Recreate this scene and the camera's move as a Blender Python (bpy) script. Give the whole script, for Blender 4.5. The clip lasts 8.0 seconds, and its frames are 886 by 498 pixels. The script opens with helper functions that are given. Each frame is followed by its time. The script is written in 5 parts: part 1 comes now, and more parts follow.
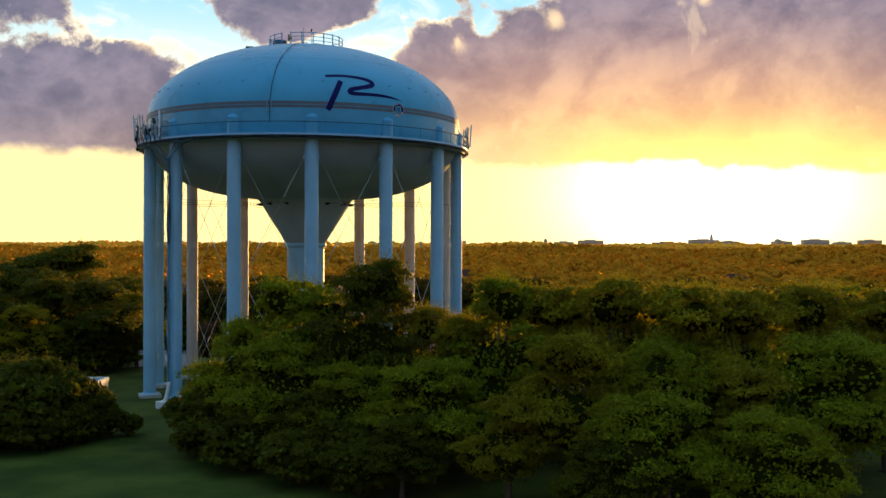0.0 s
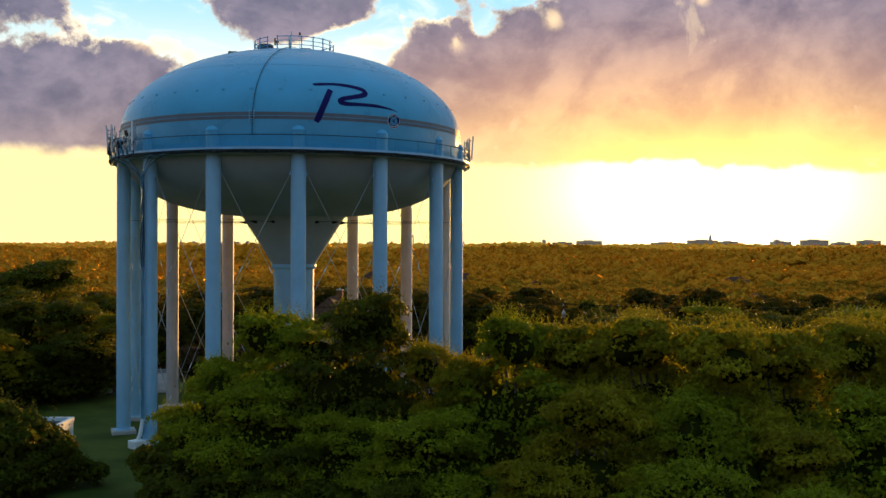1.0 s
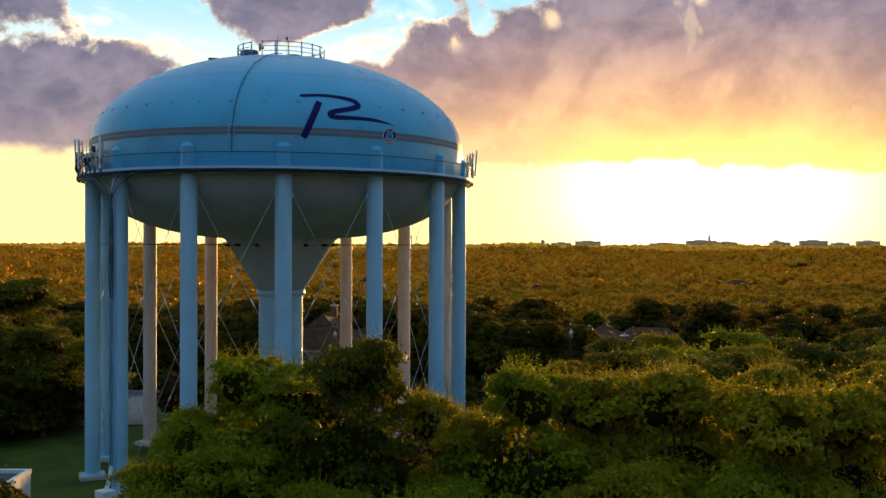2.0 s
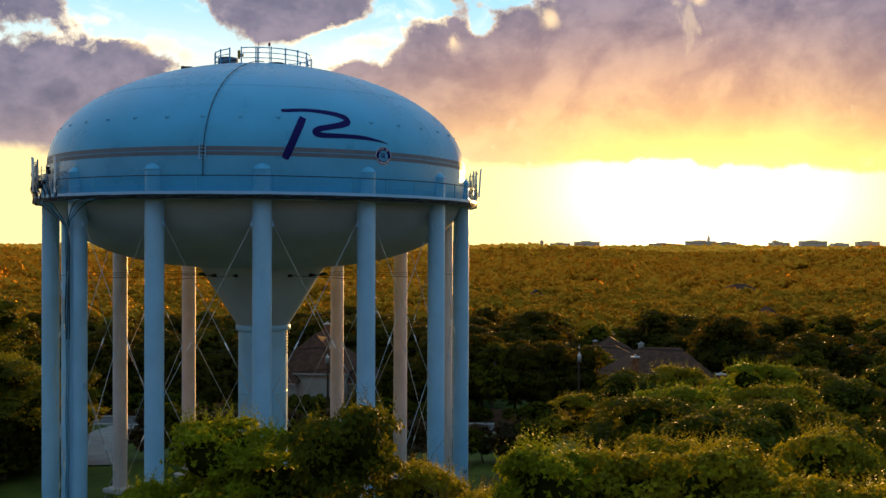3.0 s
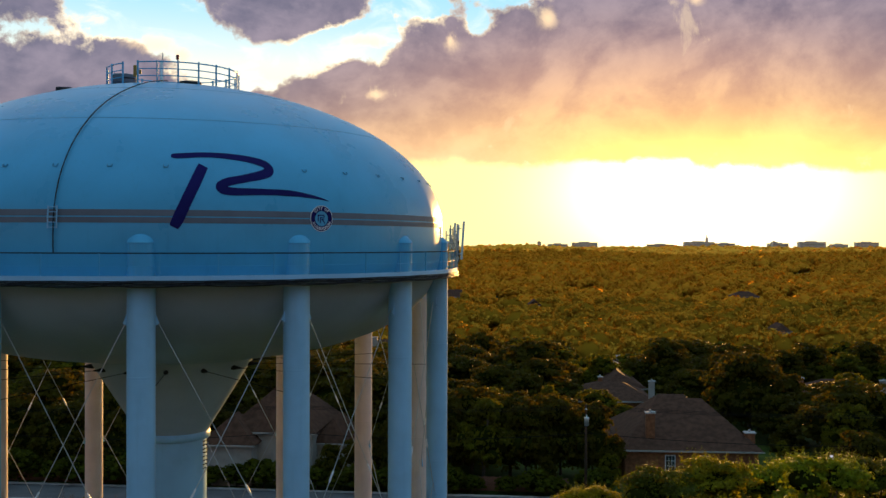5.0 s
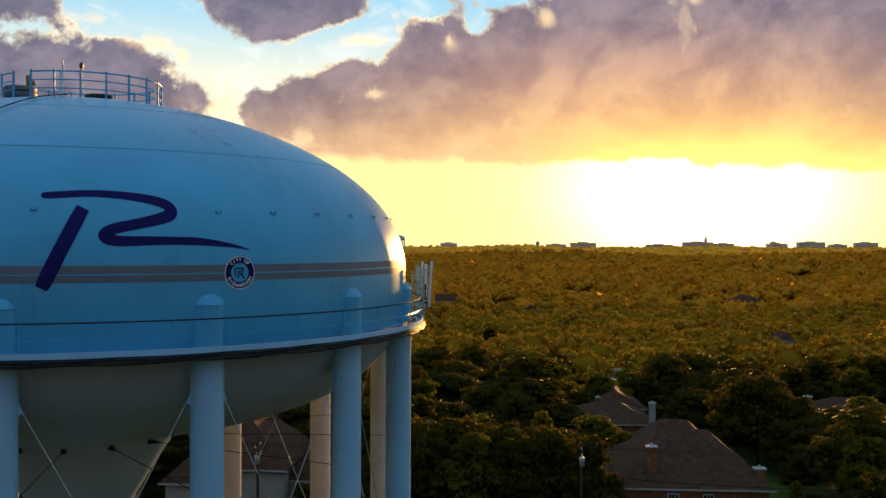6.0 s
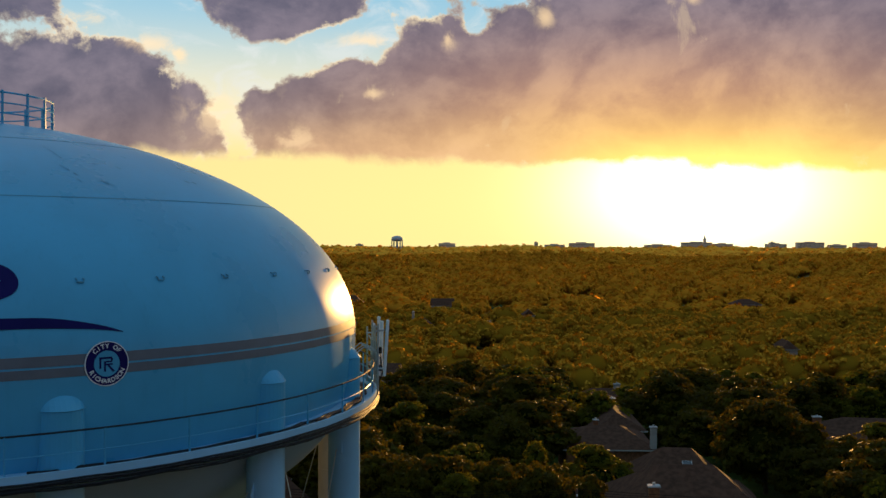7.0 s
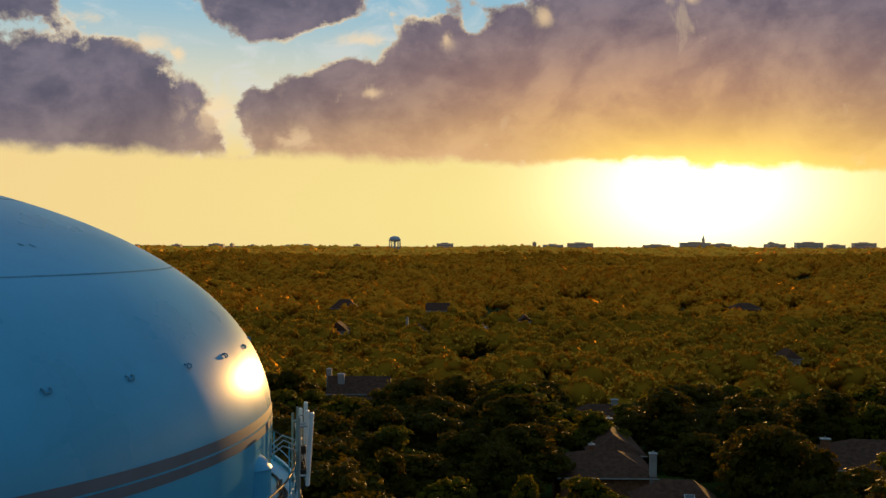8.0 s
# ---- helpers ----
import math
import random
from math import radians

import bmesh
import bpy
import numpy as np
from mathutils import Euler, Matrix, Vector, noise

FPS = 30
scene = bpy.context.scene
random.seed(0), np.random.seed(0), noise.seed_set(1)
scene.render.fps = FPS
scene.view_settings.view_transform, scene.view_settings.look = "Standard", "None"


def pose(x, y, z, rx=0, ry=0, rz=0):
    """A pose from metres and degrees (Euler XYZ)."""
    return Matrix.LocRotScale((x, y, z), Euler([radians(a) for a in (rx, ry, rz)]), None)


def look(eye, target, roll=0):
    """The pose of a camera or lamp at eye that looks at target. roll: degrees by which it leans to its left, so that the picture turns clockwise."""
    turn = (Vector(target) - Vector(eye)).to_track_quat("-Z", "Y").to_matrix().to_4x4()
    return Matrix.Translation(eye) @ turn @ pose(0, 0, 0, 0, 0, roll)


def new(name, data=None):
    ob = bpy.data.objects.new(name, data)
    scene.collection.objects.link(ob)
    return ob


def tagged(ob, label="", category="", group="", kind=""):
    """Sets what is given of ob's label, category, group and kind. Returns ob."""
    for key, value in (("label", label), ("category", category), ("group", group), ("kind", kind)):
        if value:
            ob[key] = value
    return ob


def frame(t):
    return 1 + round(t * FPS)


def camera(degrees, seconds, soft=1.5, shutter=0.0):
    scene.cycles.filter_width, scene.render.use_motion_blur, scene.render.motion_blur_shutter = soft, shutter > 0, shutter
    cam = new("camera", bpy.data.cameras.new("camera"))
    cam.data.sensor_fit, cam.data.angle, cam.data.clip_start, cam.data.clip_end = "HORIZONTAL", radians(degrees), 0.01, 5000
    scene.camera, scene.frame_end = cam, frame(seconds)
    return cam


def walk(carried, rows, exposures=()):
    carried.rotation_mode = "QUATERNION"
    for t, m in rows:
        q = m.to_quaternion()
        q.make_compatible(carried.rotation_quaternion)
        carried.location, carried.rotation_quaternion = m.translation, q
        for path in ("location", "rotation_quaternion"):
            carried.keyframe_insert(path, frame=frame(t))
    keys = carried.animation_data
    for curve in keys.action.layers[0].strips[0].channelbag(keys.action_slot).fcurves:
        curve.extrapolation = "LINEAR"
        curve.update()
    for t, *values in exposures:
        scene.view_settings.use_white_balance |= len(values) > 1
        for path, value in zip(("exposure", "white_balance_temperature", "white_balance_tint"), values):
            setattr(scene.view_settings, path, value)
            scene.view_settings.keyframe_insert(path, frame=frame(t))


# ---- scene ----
cam = camera(47.92, 8.0)
PATH = [
    (0.0, (16.654, -95.643, 14.115, 89.640, -0.181, 2.037)),
    (0.5, (16.475, -92.012, 15.044, 89.636, -0.181, 1.987)),
    (1.0, (16.283, -88.348, 15.988, 89.631, -0.181, 1.939)),
    (1.5, (16.065, -84.616, 16.961, 89.625, -0.181, 1.894)),
    (2.0, (15.819, -80.782, 17.974, 89.619, -0.181, 1.850)),
    (2.5, (15.586, -76.798, 19.021, 89.612, -0.181, 1.809)),
    (3.0, (15.418, -72.617, 20.093, 89.605, -0.181, 1.768)),
    (3.5, (15.365, -68.211, 21.181, 89.597, -0.181, 1.729)),
    (4.0, (15.475, -63.639, 22.274, 89.588, -0.181, 1.691)),
    (4.5, (15.791, -58.980, 23.358, 89.578, -0.181, 1.654)),
    (5.0, (16.332, -54.304, 24.424, 89.568, -0.181, 1.617)),
    (5.5, (17.007, -49.648, 25.472, 89.557, -0.181, 1.580)),
    (6.0, (17.699, -45.038, 26.505, 89.546, -0.181, 1.543)),
    (6.5, (18.327, -40.499, 27.526, 89.534, -0.181, 1.505)),
    (7.0, (18.955, -36.042, 28.541, 89.521, -0.181, 1.467)),
    (7.5, (19.655, -31.668, 29.553, 89.507, -0.181, 1.429)),
    (8.0, (20.405, -27.339, 30.565, 89.493, -0.181, 1.389)),
]
# the film camera stops down as it flies into the light
EXPOSURE = [(0.0, 0.56), (4.5, 0.56), (6.0, 0.34), (7.0, 0.03), (8.0, -0.25)]
walk(cam, [(t, pose(*p)) for t, p in PATH], EXPOSURE)

# ---------------------------------------------------------------- light
SUN_AZ, SUN_EL = radians(12.9), radians(3.0)

world = bpy.data.worlds.new("evening_sky")
world.use_nodes = True
scene.world = world


class Nodes:
    """Short hand for a node tree."""

    def __init__(self, tree):
        self.t = tree

    def node(self, kind, operation=None, use_clamp=None, data_type=None, blend_type=None, interpolation_type=None, sky_type=None, sun_disc=None):
        n = self.t.nodes.new(kind)
        if operation is not None:
            n.operation = operation
        if use_clamp is not None:
            n.use_clamp = use_clamp
        if data_type is not None:
            n.data_type = data_type
        if blend_type is not None:
            n.blend_type = blend_type
        if interpolation_type is not None:
            n.interpolation_type = interpolation_type
        if sky_type is not None:
            n.sky_type = sky_type
        if sun_disc is not None:
            n.sun_disc = sun_disc
        return n

    def put(self, socket, value):
        if isinstance(value, bpy.types.NodeSocket):
            self.t.links.new(value, socket)
        elif value is not None:
            socket.default_value = value

    def m(self, op, a, b=None, c=None, clamp=False):
        n = self.node("ShaderNodeMath", operation=op, use_clamp=clamp)
        for s, v in zip(n.inputs, (a, b, c)):
            self.put(s, v)
        return n.outputs[0]

    def mix(self, f, a, b, blend="MIX"):
        n = self.node("ShaderNodeMix", data_type="RGBA", blend_type=blend)
        self.put(n.inputs[0], f)
        for s, v in ((n.inputs[6], a), (n.inputs[7], b)):
            self.put(s, (*v, 1.0) if isinstance(v, tuple) and len(v) == 3 else v)
        return n.outputs[2]

    def noise(self, vec, scale, detail=4.0, rough=0.55, dist=0.0):
        n = self.node("ShaderNodeTexNoise")
        if vec is not None:
            self.put(n.inputs["Vector"], vec)
        n.inputs["Scale"].default_value, n.inputs["Detail"].default_value = scale, detail
        n.inputs["Roughness"].default_value, n.inputs["Distortion"].default_value = rough, dist
        return n.outputs["Fac"]

    def ramp(self, f, lo, hi):
        n = self.node("ShaderNodeMapRange", interpolation_type="SMOOTHSTEP")
        self.put(n.inputs[0], f)
        n.inputs[1].default_value, n.inputs[2].default_value = lo, hi
        return n.outputs[0]

    def scaled(self, vec, s):
        n = self.node("ShaderNodeMapping")
        self.put(n.inputs[0], vec)
        n.inputs["Scale"].default_value = s
        return n.outputs[0]


def build_sky():
    tree = world.node_tree
    tree.nodes.clear()
    k = Nodes(tree)
    out = k.node("ShaderNodeOutputWorld")
    ray = k.node("ShaderNodeTexCoord").outputs["Generated"]
    xyz = k.node("ShaderNodeSeparateXYZ")
    k.put(xyz.inputs[0], ray)
    x, y, z = xyz.outputs
    az = k.m("ARCTAN2", x, y)
    el = k.m("ARCSINE", z)

    def bump(a, e, sa, se):
        """A soft blot round the azimuth a and the elevation e."""
        da = k.m("DIVIDE", k.m("SUBTRACT", az, a), sa)
        de = k.m("DIVIDE", k.m("SUBTRACT", el, e), se)
        q = k.m("ADD", k.m("MULTIPLY", da, da), k.m("MULTIPLY", de, de))
        return k.m("EXPONENT", k.m("MULTIPLY", q, -1.0))

    sky = k.node("ShaderNodeTexSky", sky_type="NISHITA", sun_disc=False)
    sky.sun_elevation, sky.sun_rotation = SUN_EL, SUN_AZ
    sky.altitude, sky.air_density, sky.dust_density, sky.ozone_density = 200.0, 1.0, 1.2, 2.5
    clear = k.mix(1.0, sky.outputs[0], (SKY_STRENGTH * 0.42, SKY_STRENGTH * 1.0, SKY_STRENGTH * 1.6), "MULTIPLY")
    clear = k.mix(0.75, clear, (0.120, 0.255, 0.400))
    clear = k.mix(k.ramp(el, 0.15, 1.15), clear, (0.225, 0.385, 0.525))

    # the pale rose belt low in the east, opposite the sun
    clear = k.mix(k.m("MULTIPLY", k.ramp(el, 0.40, 0.04), k.ramp(y, 0.3, -0.3)), clear, (0.36, 0.220, 0.185))

    # the bright clear strip under the cloud deck, whitest round the sun
    near = bump(SUN_AZ, SUN_EL, 0.105, 0.062)
    wide = bump(SUN_AZ, 0.03, 0.50, 0.11)
    low = k.ramp(el, 0.30, 0.02)
    front = k.ramp(y, -0.2, 0.6)
    strip = k.mix(wide, (1.06, 0.77, 0.34), (1.14, 0.96, 0.34))
    strip = k.mix(k.m("MULTIPLY", near, 1.0), strip, (3.2, 2.7, 1.8))
    haze = k.m("MULTIPLY", front, k.ramp(el, 0.125, 0.075))
    upper = k.mix(k.ramp(el, 0.11, 0.245), (1.0, 0.88, 0.58), (0.33, 0.60, 0.76))
    veil = k.ramp(k.noise(k.scaled(ray, (1.0, 1.0, 2.2)), 14.0, 7.0, 0.62, 0.8), 0.46, 0.66)
    upper = k.mix(k.m("MULTIPLY", veil, 0.5), upper, (0.82, 0.84, 0.82))
    upper = k.mix(k.m("MULTIPLY", front, k.ramp(el, 0.55, 0.2)), clear, upper)
    air = k.mix(haze, upper, strip)

    # cloud deck: heaps with lit rims, gaps of clear sky between them
    flat = k.scaled(ray, (1.0, 1.0, 1.15))
    shift = k.node("ShaderNodeVectorMath", operation="ADD")
    k.put(shift.inputs[0], flat)
    shift.inputs[1].default_value = (0.020, 0.0, -0.022)
    big = k.noise(flat, 8.0, 9.0, 0.60, 0.35)
    moved = k.noise(shift.outputs[0], 8.0, 9.0, 0.60, 0.35)
    fine = k.noise(flat, 24.0, 6.0, 0.6, 0.2)
    relief = k.m("SUBTRACT", moved, big)
    body = k.m("ADD", k.m("MULTIPLY", k.m("SUBTRACT", big, 0.5), 2.0), k.m("ADD", k.m("MULTIPLY", k.m("SUBTRACT", fine, 0.5), 2.6), k.m("MULTIPLY", k.m("SUBTRACT", k.noise(flat, 60.0, 6.0, 0.6, 0.3), 0.5), 1.0)))
    for a, e, sa, se, amp in HEAPS:
        body = k.m("ADD", body, k.m("MULTIPLY", bump(a, e, sa, se), amp))
    wob = k.m("ADD", k.m("MULTIPLY", k.m("SUBTRACT", big, 0.5), 0.03), k.m("MULTIPLY", k.m("SUBTRACT", fine, 0.5), 0.022))
    base = k.m("ADD", k.m("SUBTRACT", k.m("SUBTRACT", el, 0.0785), wob), k.m("ADD", k.m("MULTIPLY", k.m("MAXIMUM", k.m("SUBTRACT", az, 0.20), 0.0), 0.05), k.m("MULTIPLY", az, 0.010)))
    soft = k.m("ADD", 0.004, k.m("MULTIPLY", k.ramp(az, 0.06, -0.10), 0.002))
    floor_edge = k.ramp(k.m("DIVIDE", base, soft), -0.9, 1.5)
    cover = k.m("MULTIPLY", k.ramp(body, -0.10, 0.22), floor_edge)
    cover = k.m("MULTIPLY", k.m("MULTIPLY", cover, k.ramp(el, 1.2, 0.7)), k.ramp(y, -0.25, 0.35))
    thick = k.ramp(body, 0.04, 0.46)
    bright = k.ramp(k.noise(flat, 15.0, 3.0), 0.45, 0.65)
    rim = k.mix(bump(SUN_AZ, 0.05, 0.6, 0.3), (1.05, 0.90, 0.66), (1.25, 0.98, 0.55))
    lit = k.m("ADD", k.m("MULTIPLY", k.ramp(relief, -0.12, 0.12), 0.6), k.m("MULTIPLY", k.ramp(fine, 0.3, 0.7), 0.4))
    deep = k.mix(lit, (0.105, 0.108, 0.165), (0.245, 0.215, 0.275))
    warm = bump(SUN_AZ + 0.02, 0.055, 0.42, 0.075)
    mid = bump(SUN_AZ - 0.04, 0.115, 0.26, 0.080)
    heap = k.mix(k.m("MULTIPLY", mid, 0.95), deep, k.mix(lit, (0.48, 0.255, 0.20), (0.80, 0.45, 0.26)))
    heap = k.mix(warm, heap, k.mix(lit, (0.80, 0.42, 0.14), (1.05, 0.62, 0.18)))
    heap = k.mix(bump(SUN_AZ, 0.05, 0.16, 0.045), heap, (2.0, 1.35, 0.28))
    # peach light along the foot of the deck, and thin places that glow
    foot = k.m("MULTIPLY", k.ramp(el, 0.135, 0.075), k.m("MULTIPLY", k.m("ADD", 0.45, k.m("MULTIPLY", lit, 0.5)), k.m("ADD", 0.12, k.m("MULTIPLY", k.ramp(az, -0.30, -0.10), 0.88))))
    heap = k.mix(k.m("MULTIPLY", foot, k.ramp(az, 0.16, 0.0)), heap, (0.92, 0.56, 0.29))
    thin = k.m("MULTIPLY", k.ramp(k.noise(k.scaled(ray, (1.3, 1.0, 0.8)), 17.0, 6.0, 0.62, 0.5), 0.615, 0.70), k.m("MULTIPLY", k.ramp(el, 0.09, 0.13), k.ramp(az, -0.25, -0.05)))
    heap = k.mix(k.m("MULTIPLY", thin, 0.22), heap, (1.05, 0.80, 0.46))
    back = k.mix(k.ramp(y, -0.3, 0.5), (0.10, 0.20, 0.32), heap)
    rim = k.mix(bright, k.mix(0.25, back, rim), k.mix(0.85, back, rim))
    heap = k.mix(thick, k.mix(front, (0.2, 0.30, 0.40), rim), back)
    total = k.mix(cover, air, heap)
    # sunlit edges and thin places of the deck
    lights = None
    for a, e, sa, se, amp in GLOWS:
        one = k.m("MULTIPLY", bump(a, e, sa, se), amp)
        lights = one if lights is None else k.m("ADD", lights, one)
    crisp = k.ramp(k.m("ADD", k.noise(flat, 34.0, 6.0, 0.62, 0.4), k.m("MULTIPLY", k.m("SUBTRACT", lights, 0.5), 0.25)), 0.42, 0.66)
    total = k.mix(k.m("MULTIPLY", k.m("MULTIPLY", lights, crisp), 0.60, clamp=True), total, (1.20, 0.86, 0.48))
    bg = k.node("ShaderNodeBackground")
    k.put(bg.inputs[0], total)
    bg.inputs[1].default_value = 1.0
    k.put(out.inputs[0], bg.outputs[0])


SKY_STRENGTH = 0.10
# azimuth, elevation, half widths, weight of the larger heaps and gaps
HEAPS = [
    (-0.365, 0.130, 0.13, 0.050, 1.5), (-0.184, 0.222, 0.060, 0.024, 1.5), (-0.107, 0.120, 0.09, 0.046, 1.4), (0.051, 0.145, 0.15, 0.065, 1.3),
    (0.36, 0.16, 0.30, 0.14, 1.3), (-0.43, 0.236, 0.075, 0.024, 1.5), (-0.340, 0.222, 0.055, 0.022, -1.8), (-0.290, 0.200, 0.045, 0.020, -1.6),
    (-0.245, 0.168, 0.030, 0.022, -1.6), (-0.195, 0.168, 0.040, 0.020, -1.8), (-0.145, 0.190, 0.040, 0.015, -1.6), (-0.100, 0.208, 0.030, 0.012, -1.2),
    (-0.050, 0.228, 0.028, 0.010, -0.9), (0.005, 0.215, 0.014, 0.014, -1.4), (0.028, 0.24, 0.03, 0.010, -1.0), (-0.236, 0.120, 0.016, 0.030, -1.0), (0.15, 0.31, 0.5, 0.05, 0.6), (0.222, 0.215, 0.05, 0.05, 1.0),
]
# azimuth, elevation, half widths, weight of the sunlit patches
GLOWS = [
    (-0.252, 0.124, 0.028, 0.024, 0.9), (-0.103, 0.196, 0.030, 0.009, 1.0), (-0.021, 0.200, 0.008, 0.012, 1.0), (0.076, 0.219, 0.009, 0.011, 1.0), (0.219, 0.236, 0.007, 0.011, 1.0), (-0.097, 0.145, 0.012, 0.007, 0.9),
    (-0.174, 0.100, 0.030, 0.014, 0.8), (-0.367, 0.207, 0.022, 0.008, 0.9), (-0.312, 0.186, 0.028, 0.009, 1.0), (-0.284, 0.176, 0.010, 0.010, 1.0),
]
build_sky()

lamp = bpy.data.lights.new("sun", "SUN")
lamp.energy, lamp.angle, lamp.color = 5.0, radians(0.6), (1.0, 0.52, 0.14)
sun = new("sun", lamp)
sun.matrix_world = look((0, 0, 0), (-math.sin(SUN_AZ) * math.cos(SUN_EL), -math.cos(SUN_AZ) * math.cos(SUN_EL), -math.sin(SUN_EL)))


# ---------------------------------------------------------------- materials
def surface(name, colour, rough=0.6, metal=0.0, vary=0.25, scale=3.0, bump=0.2, grain=40.0, coat=0.0, shift=None, island=False,
            translucent=None, streak=0.0, spec=0.5, thin_share=0.48, depth=0.02, gloss=None):
    """A painted, mineral or leafy surface: two scales of variation and a fine relief."""
    mat = bpy.data.materials.new(name)
    mat.use_nodes = True
    k = Nodes(mat.node_tree)
    shader = mat.node_tree.nodes["Principled BSDF"]
    place = k.node("ShaderNodeTexCoord").outputs["Object"]
    wide = k.noise(place, scale, 4.0)
    small = k.noise(place, grain, 3.0)
    dark = tuple(c * (1 - vary) for c in colour)
    light = tuple(min(1.0, c * (1 + vary)) for c in (shift or colour))
    c = k.mix(k.ramp(wide, 0.3, 0.7), dark, light)
    c = k.mix(k.m("MULTIPLY", k.ramp(small, 0.45, 0.75), vary), c, dark)
    if streak:
        run = k.noise(k.scaled(place, (2.2, 2.2, 0.12)), 2.0, 5.0, 0.6)
        c = k.mix(k.m("MULTIPLY", k.ramp(run, 0.52, 0.78), streak), c, tuple(v * 0.55 for v in colour))
    if island:
        each = k.node("ShaderNodeNewGeometry").outputs["Random Per Island"]
        c = k.mix(k.m("POWER", each, 2.2), k.mix(0.32, c, (0.0, 0.0, 0.0)), k.mix(0.4, c, tuple(v * 2.5 for v in colour)))
    other = k.node("ShaderNodeObjectInfo").outputs["Random"]
    c = k.mix(k.m("MULTIPLY", other, 0.35 if translucent else 0.12), c, tuple(v * 0.55 for v in colour))
    k.put(shader.inputs["Base Color"], c)
    k.put(shader.inputs["Roughness"], k.m("ADD", k.m("MULTIPLY", k.m("SUBTRACT", wide, 0.5), 0.15), rough, clamp=True))
    shader.inputs["Metallic"].default_value = metal
    shader.inputs["Coat Weight"].default_value = coat
    shader.inputs["Specular IOR Level"].default_value = spec
    if bump:
        b = k.node("ShaderNodeBump")
        b.inputs["Strength"].default_value, b.inputs["Distance"].default_value = bump, depth
        k.put(b.inputs["Height"], small)
        k.put(shader.inputs["Normal"], b.outputs[0])
    if translucent:
        thin = k.node("ShaderNodeBsdfTranslucent")
        k.put(thin.inputs[0], k.mix(0.55, c, translucent))
        both = k.node("ShaderNodeMixShader")
        both.inputs[0].default_value = thin_share
        k.put(both.inputs[1], shader.outputs[0])
        k.put(both.inputs[2], thin.outputs[0])
        k.put(mat.node_tree.nodes["Material Output"].inputs[0], both.outputs[0])
    if gloss:
        # amber-tinted leaf gloss throws the low sun forward, standing in for haze
        last = mat.node_tree.nodes["Material Output"].inputs[0].links[0].from_socket
        haze_gloss = k.node("ShaderNodeBsdfAnisotropic")
        haze_gloss.inputs["Color"].default_value, haze_gloss.inputs["Roughness"].default_value = (*gloss[:3], 1.0), 0.62
        over = k.node("ShaderNodeMixShader")
        over.inputs[0].default_value = gloss[3]
        k.put(over.inputs[1], last)
        k.put(over.inputs[2], haze_gloss.outputs[0])
        k.put(mat.node_tree.nodes["Material Output"].inputs[0], over.outputs[0])
    return mat


PAINT = surface("tower_paint", (0.066, 0.362, 0.590), 0.29, vary=0.07, scale=0.35, bump=0.02, grain=6.0, streak=0.16, spec=0.30)
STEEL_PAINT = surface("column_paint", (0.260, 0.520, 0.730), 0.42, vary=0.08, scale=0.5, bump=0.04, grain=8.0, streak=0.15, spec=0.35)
# same paint on the rear columns, their warmer light put into the colour
WARM_LIT_PAINT = surface("warm_lit_column_paint", (0.560, 0.480, 0.460), 0.55, vary=0.10, scale=0.5, bump=0.04, grain=8.0, streak=0.2, spec=0.25)
# greyer copy of the tower paint, the underside's shade put into its colour
GREYED_PAINT = surface("greyed_paint", (0.30, 0.40, 0.46), 0.40, vary=0.10, scale=0.3, bump=0.03, grain=6.0, streak=0.1)
STRIPE = surface("stripe_paint", (0.135, 0.150, 0.180), 0.5, vary=0.1, scale=1.0, bump=0.02, spec=0.15)
SEAM = surface("seam_paint", (0.08, 0.25, 0.37), 0.6, vary=0.2, scale=1.0, bump=0.0, spec=0.1)
NAVY = surface("navy_paint", (0.014, 0.012, 0.10), 0.6, vary=0.1, scale=1.0, bump=0.02, spec=0.05)
WHITE = surface("white_paint", (0.72, 0.76, 0.78), 0.45, vary=0.06, scale=2.0, bump=0.03)
GALV = surface("galvanised_steel", (0.42, 0.45, 0.46), 0.45, metal=0.7, vary=0.12, scale=4.0, bump=0.05)
CABLE = surface("black_cable", (0.016, 0.019, 0.024), 0.6, vary=0.2, scale=6.0, bump=0.1, spec=0.2)
DRIVE = surface("worn_concrete", (0.21, 0.195, 0.19), 0.9, vary=0.2, scale=0.5, bump=0.3)
WIRE = surface("dull_wire", (0.015, 0.015, 0.015), 1.0, vary=0.1, scale=6.0, bump=0.0, spec=0.0)
YELLOW = surface("yellow_paint", (0.30, 0.18, 0.03), 0.5, vary=0.15, scale=6.0)
RED = surface("red_lens", (0.22, 0.02, 0.015), 0.3, vary=0.1, scale=6.0)
CONCRETE = surface("concrete", (0.40, 0.38, 0.36), 0.85, vary=0.18, scale=1.2, bump=0.3)
ASPHALT = surface("asphalt", (0.075, 0.072, 0.075), 0.85, vary=0.2, scale=0.6, bump=0.4, grain=60)
GRASS = surface("grass_ground", (0.052, 0.086, 0.010), 0.9, vary=0.45, scale=0.22, bump=0.8, grain=9.0, shift=(0.055, 0.072, 0.011), spec=0.1)
SHINGLE = surface("roof_shingle", (0.082, 0.040, 0.025), 0.95, vary=0.3, scale=1.5, bump=0.6, grain=14.0, spec=0.1)
BRICK = surface("house_brick", (0.23, 0.095, 0.045), 0.92, spec=0.1, vary=0.3, scale=2.5, bump=0.5, grain=18.0)
SIDING = surface("house_siding", (0.34, 0.31, 0.27), 0.7, vary=0.1, scale=1.0, bump=0.2)
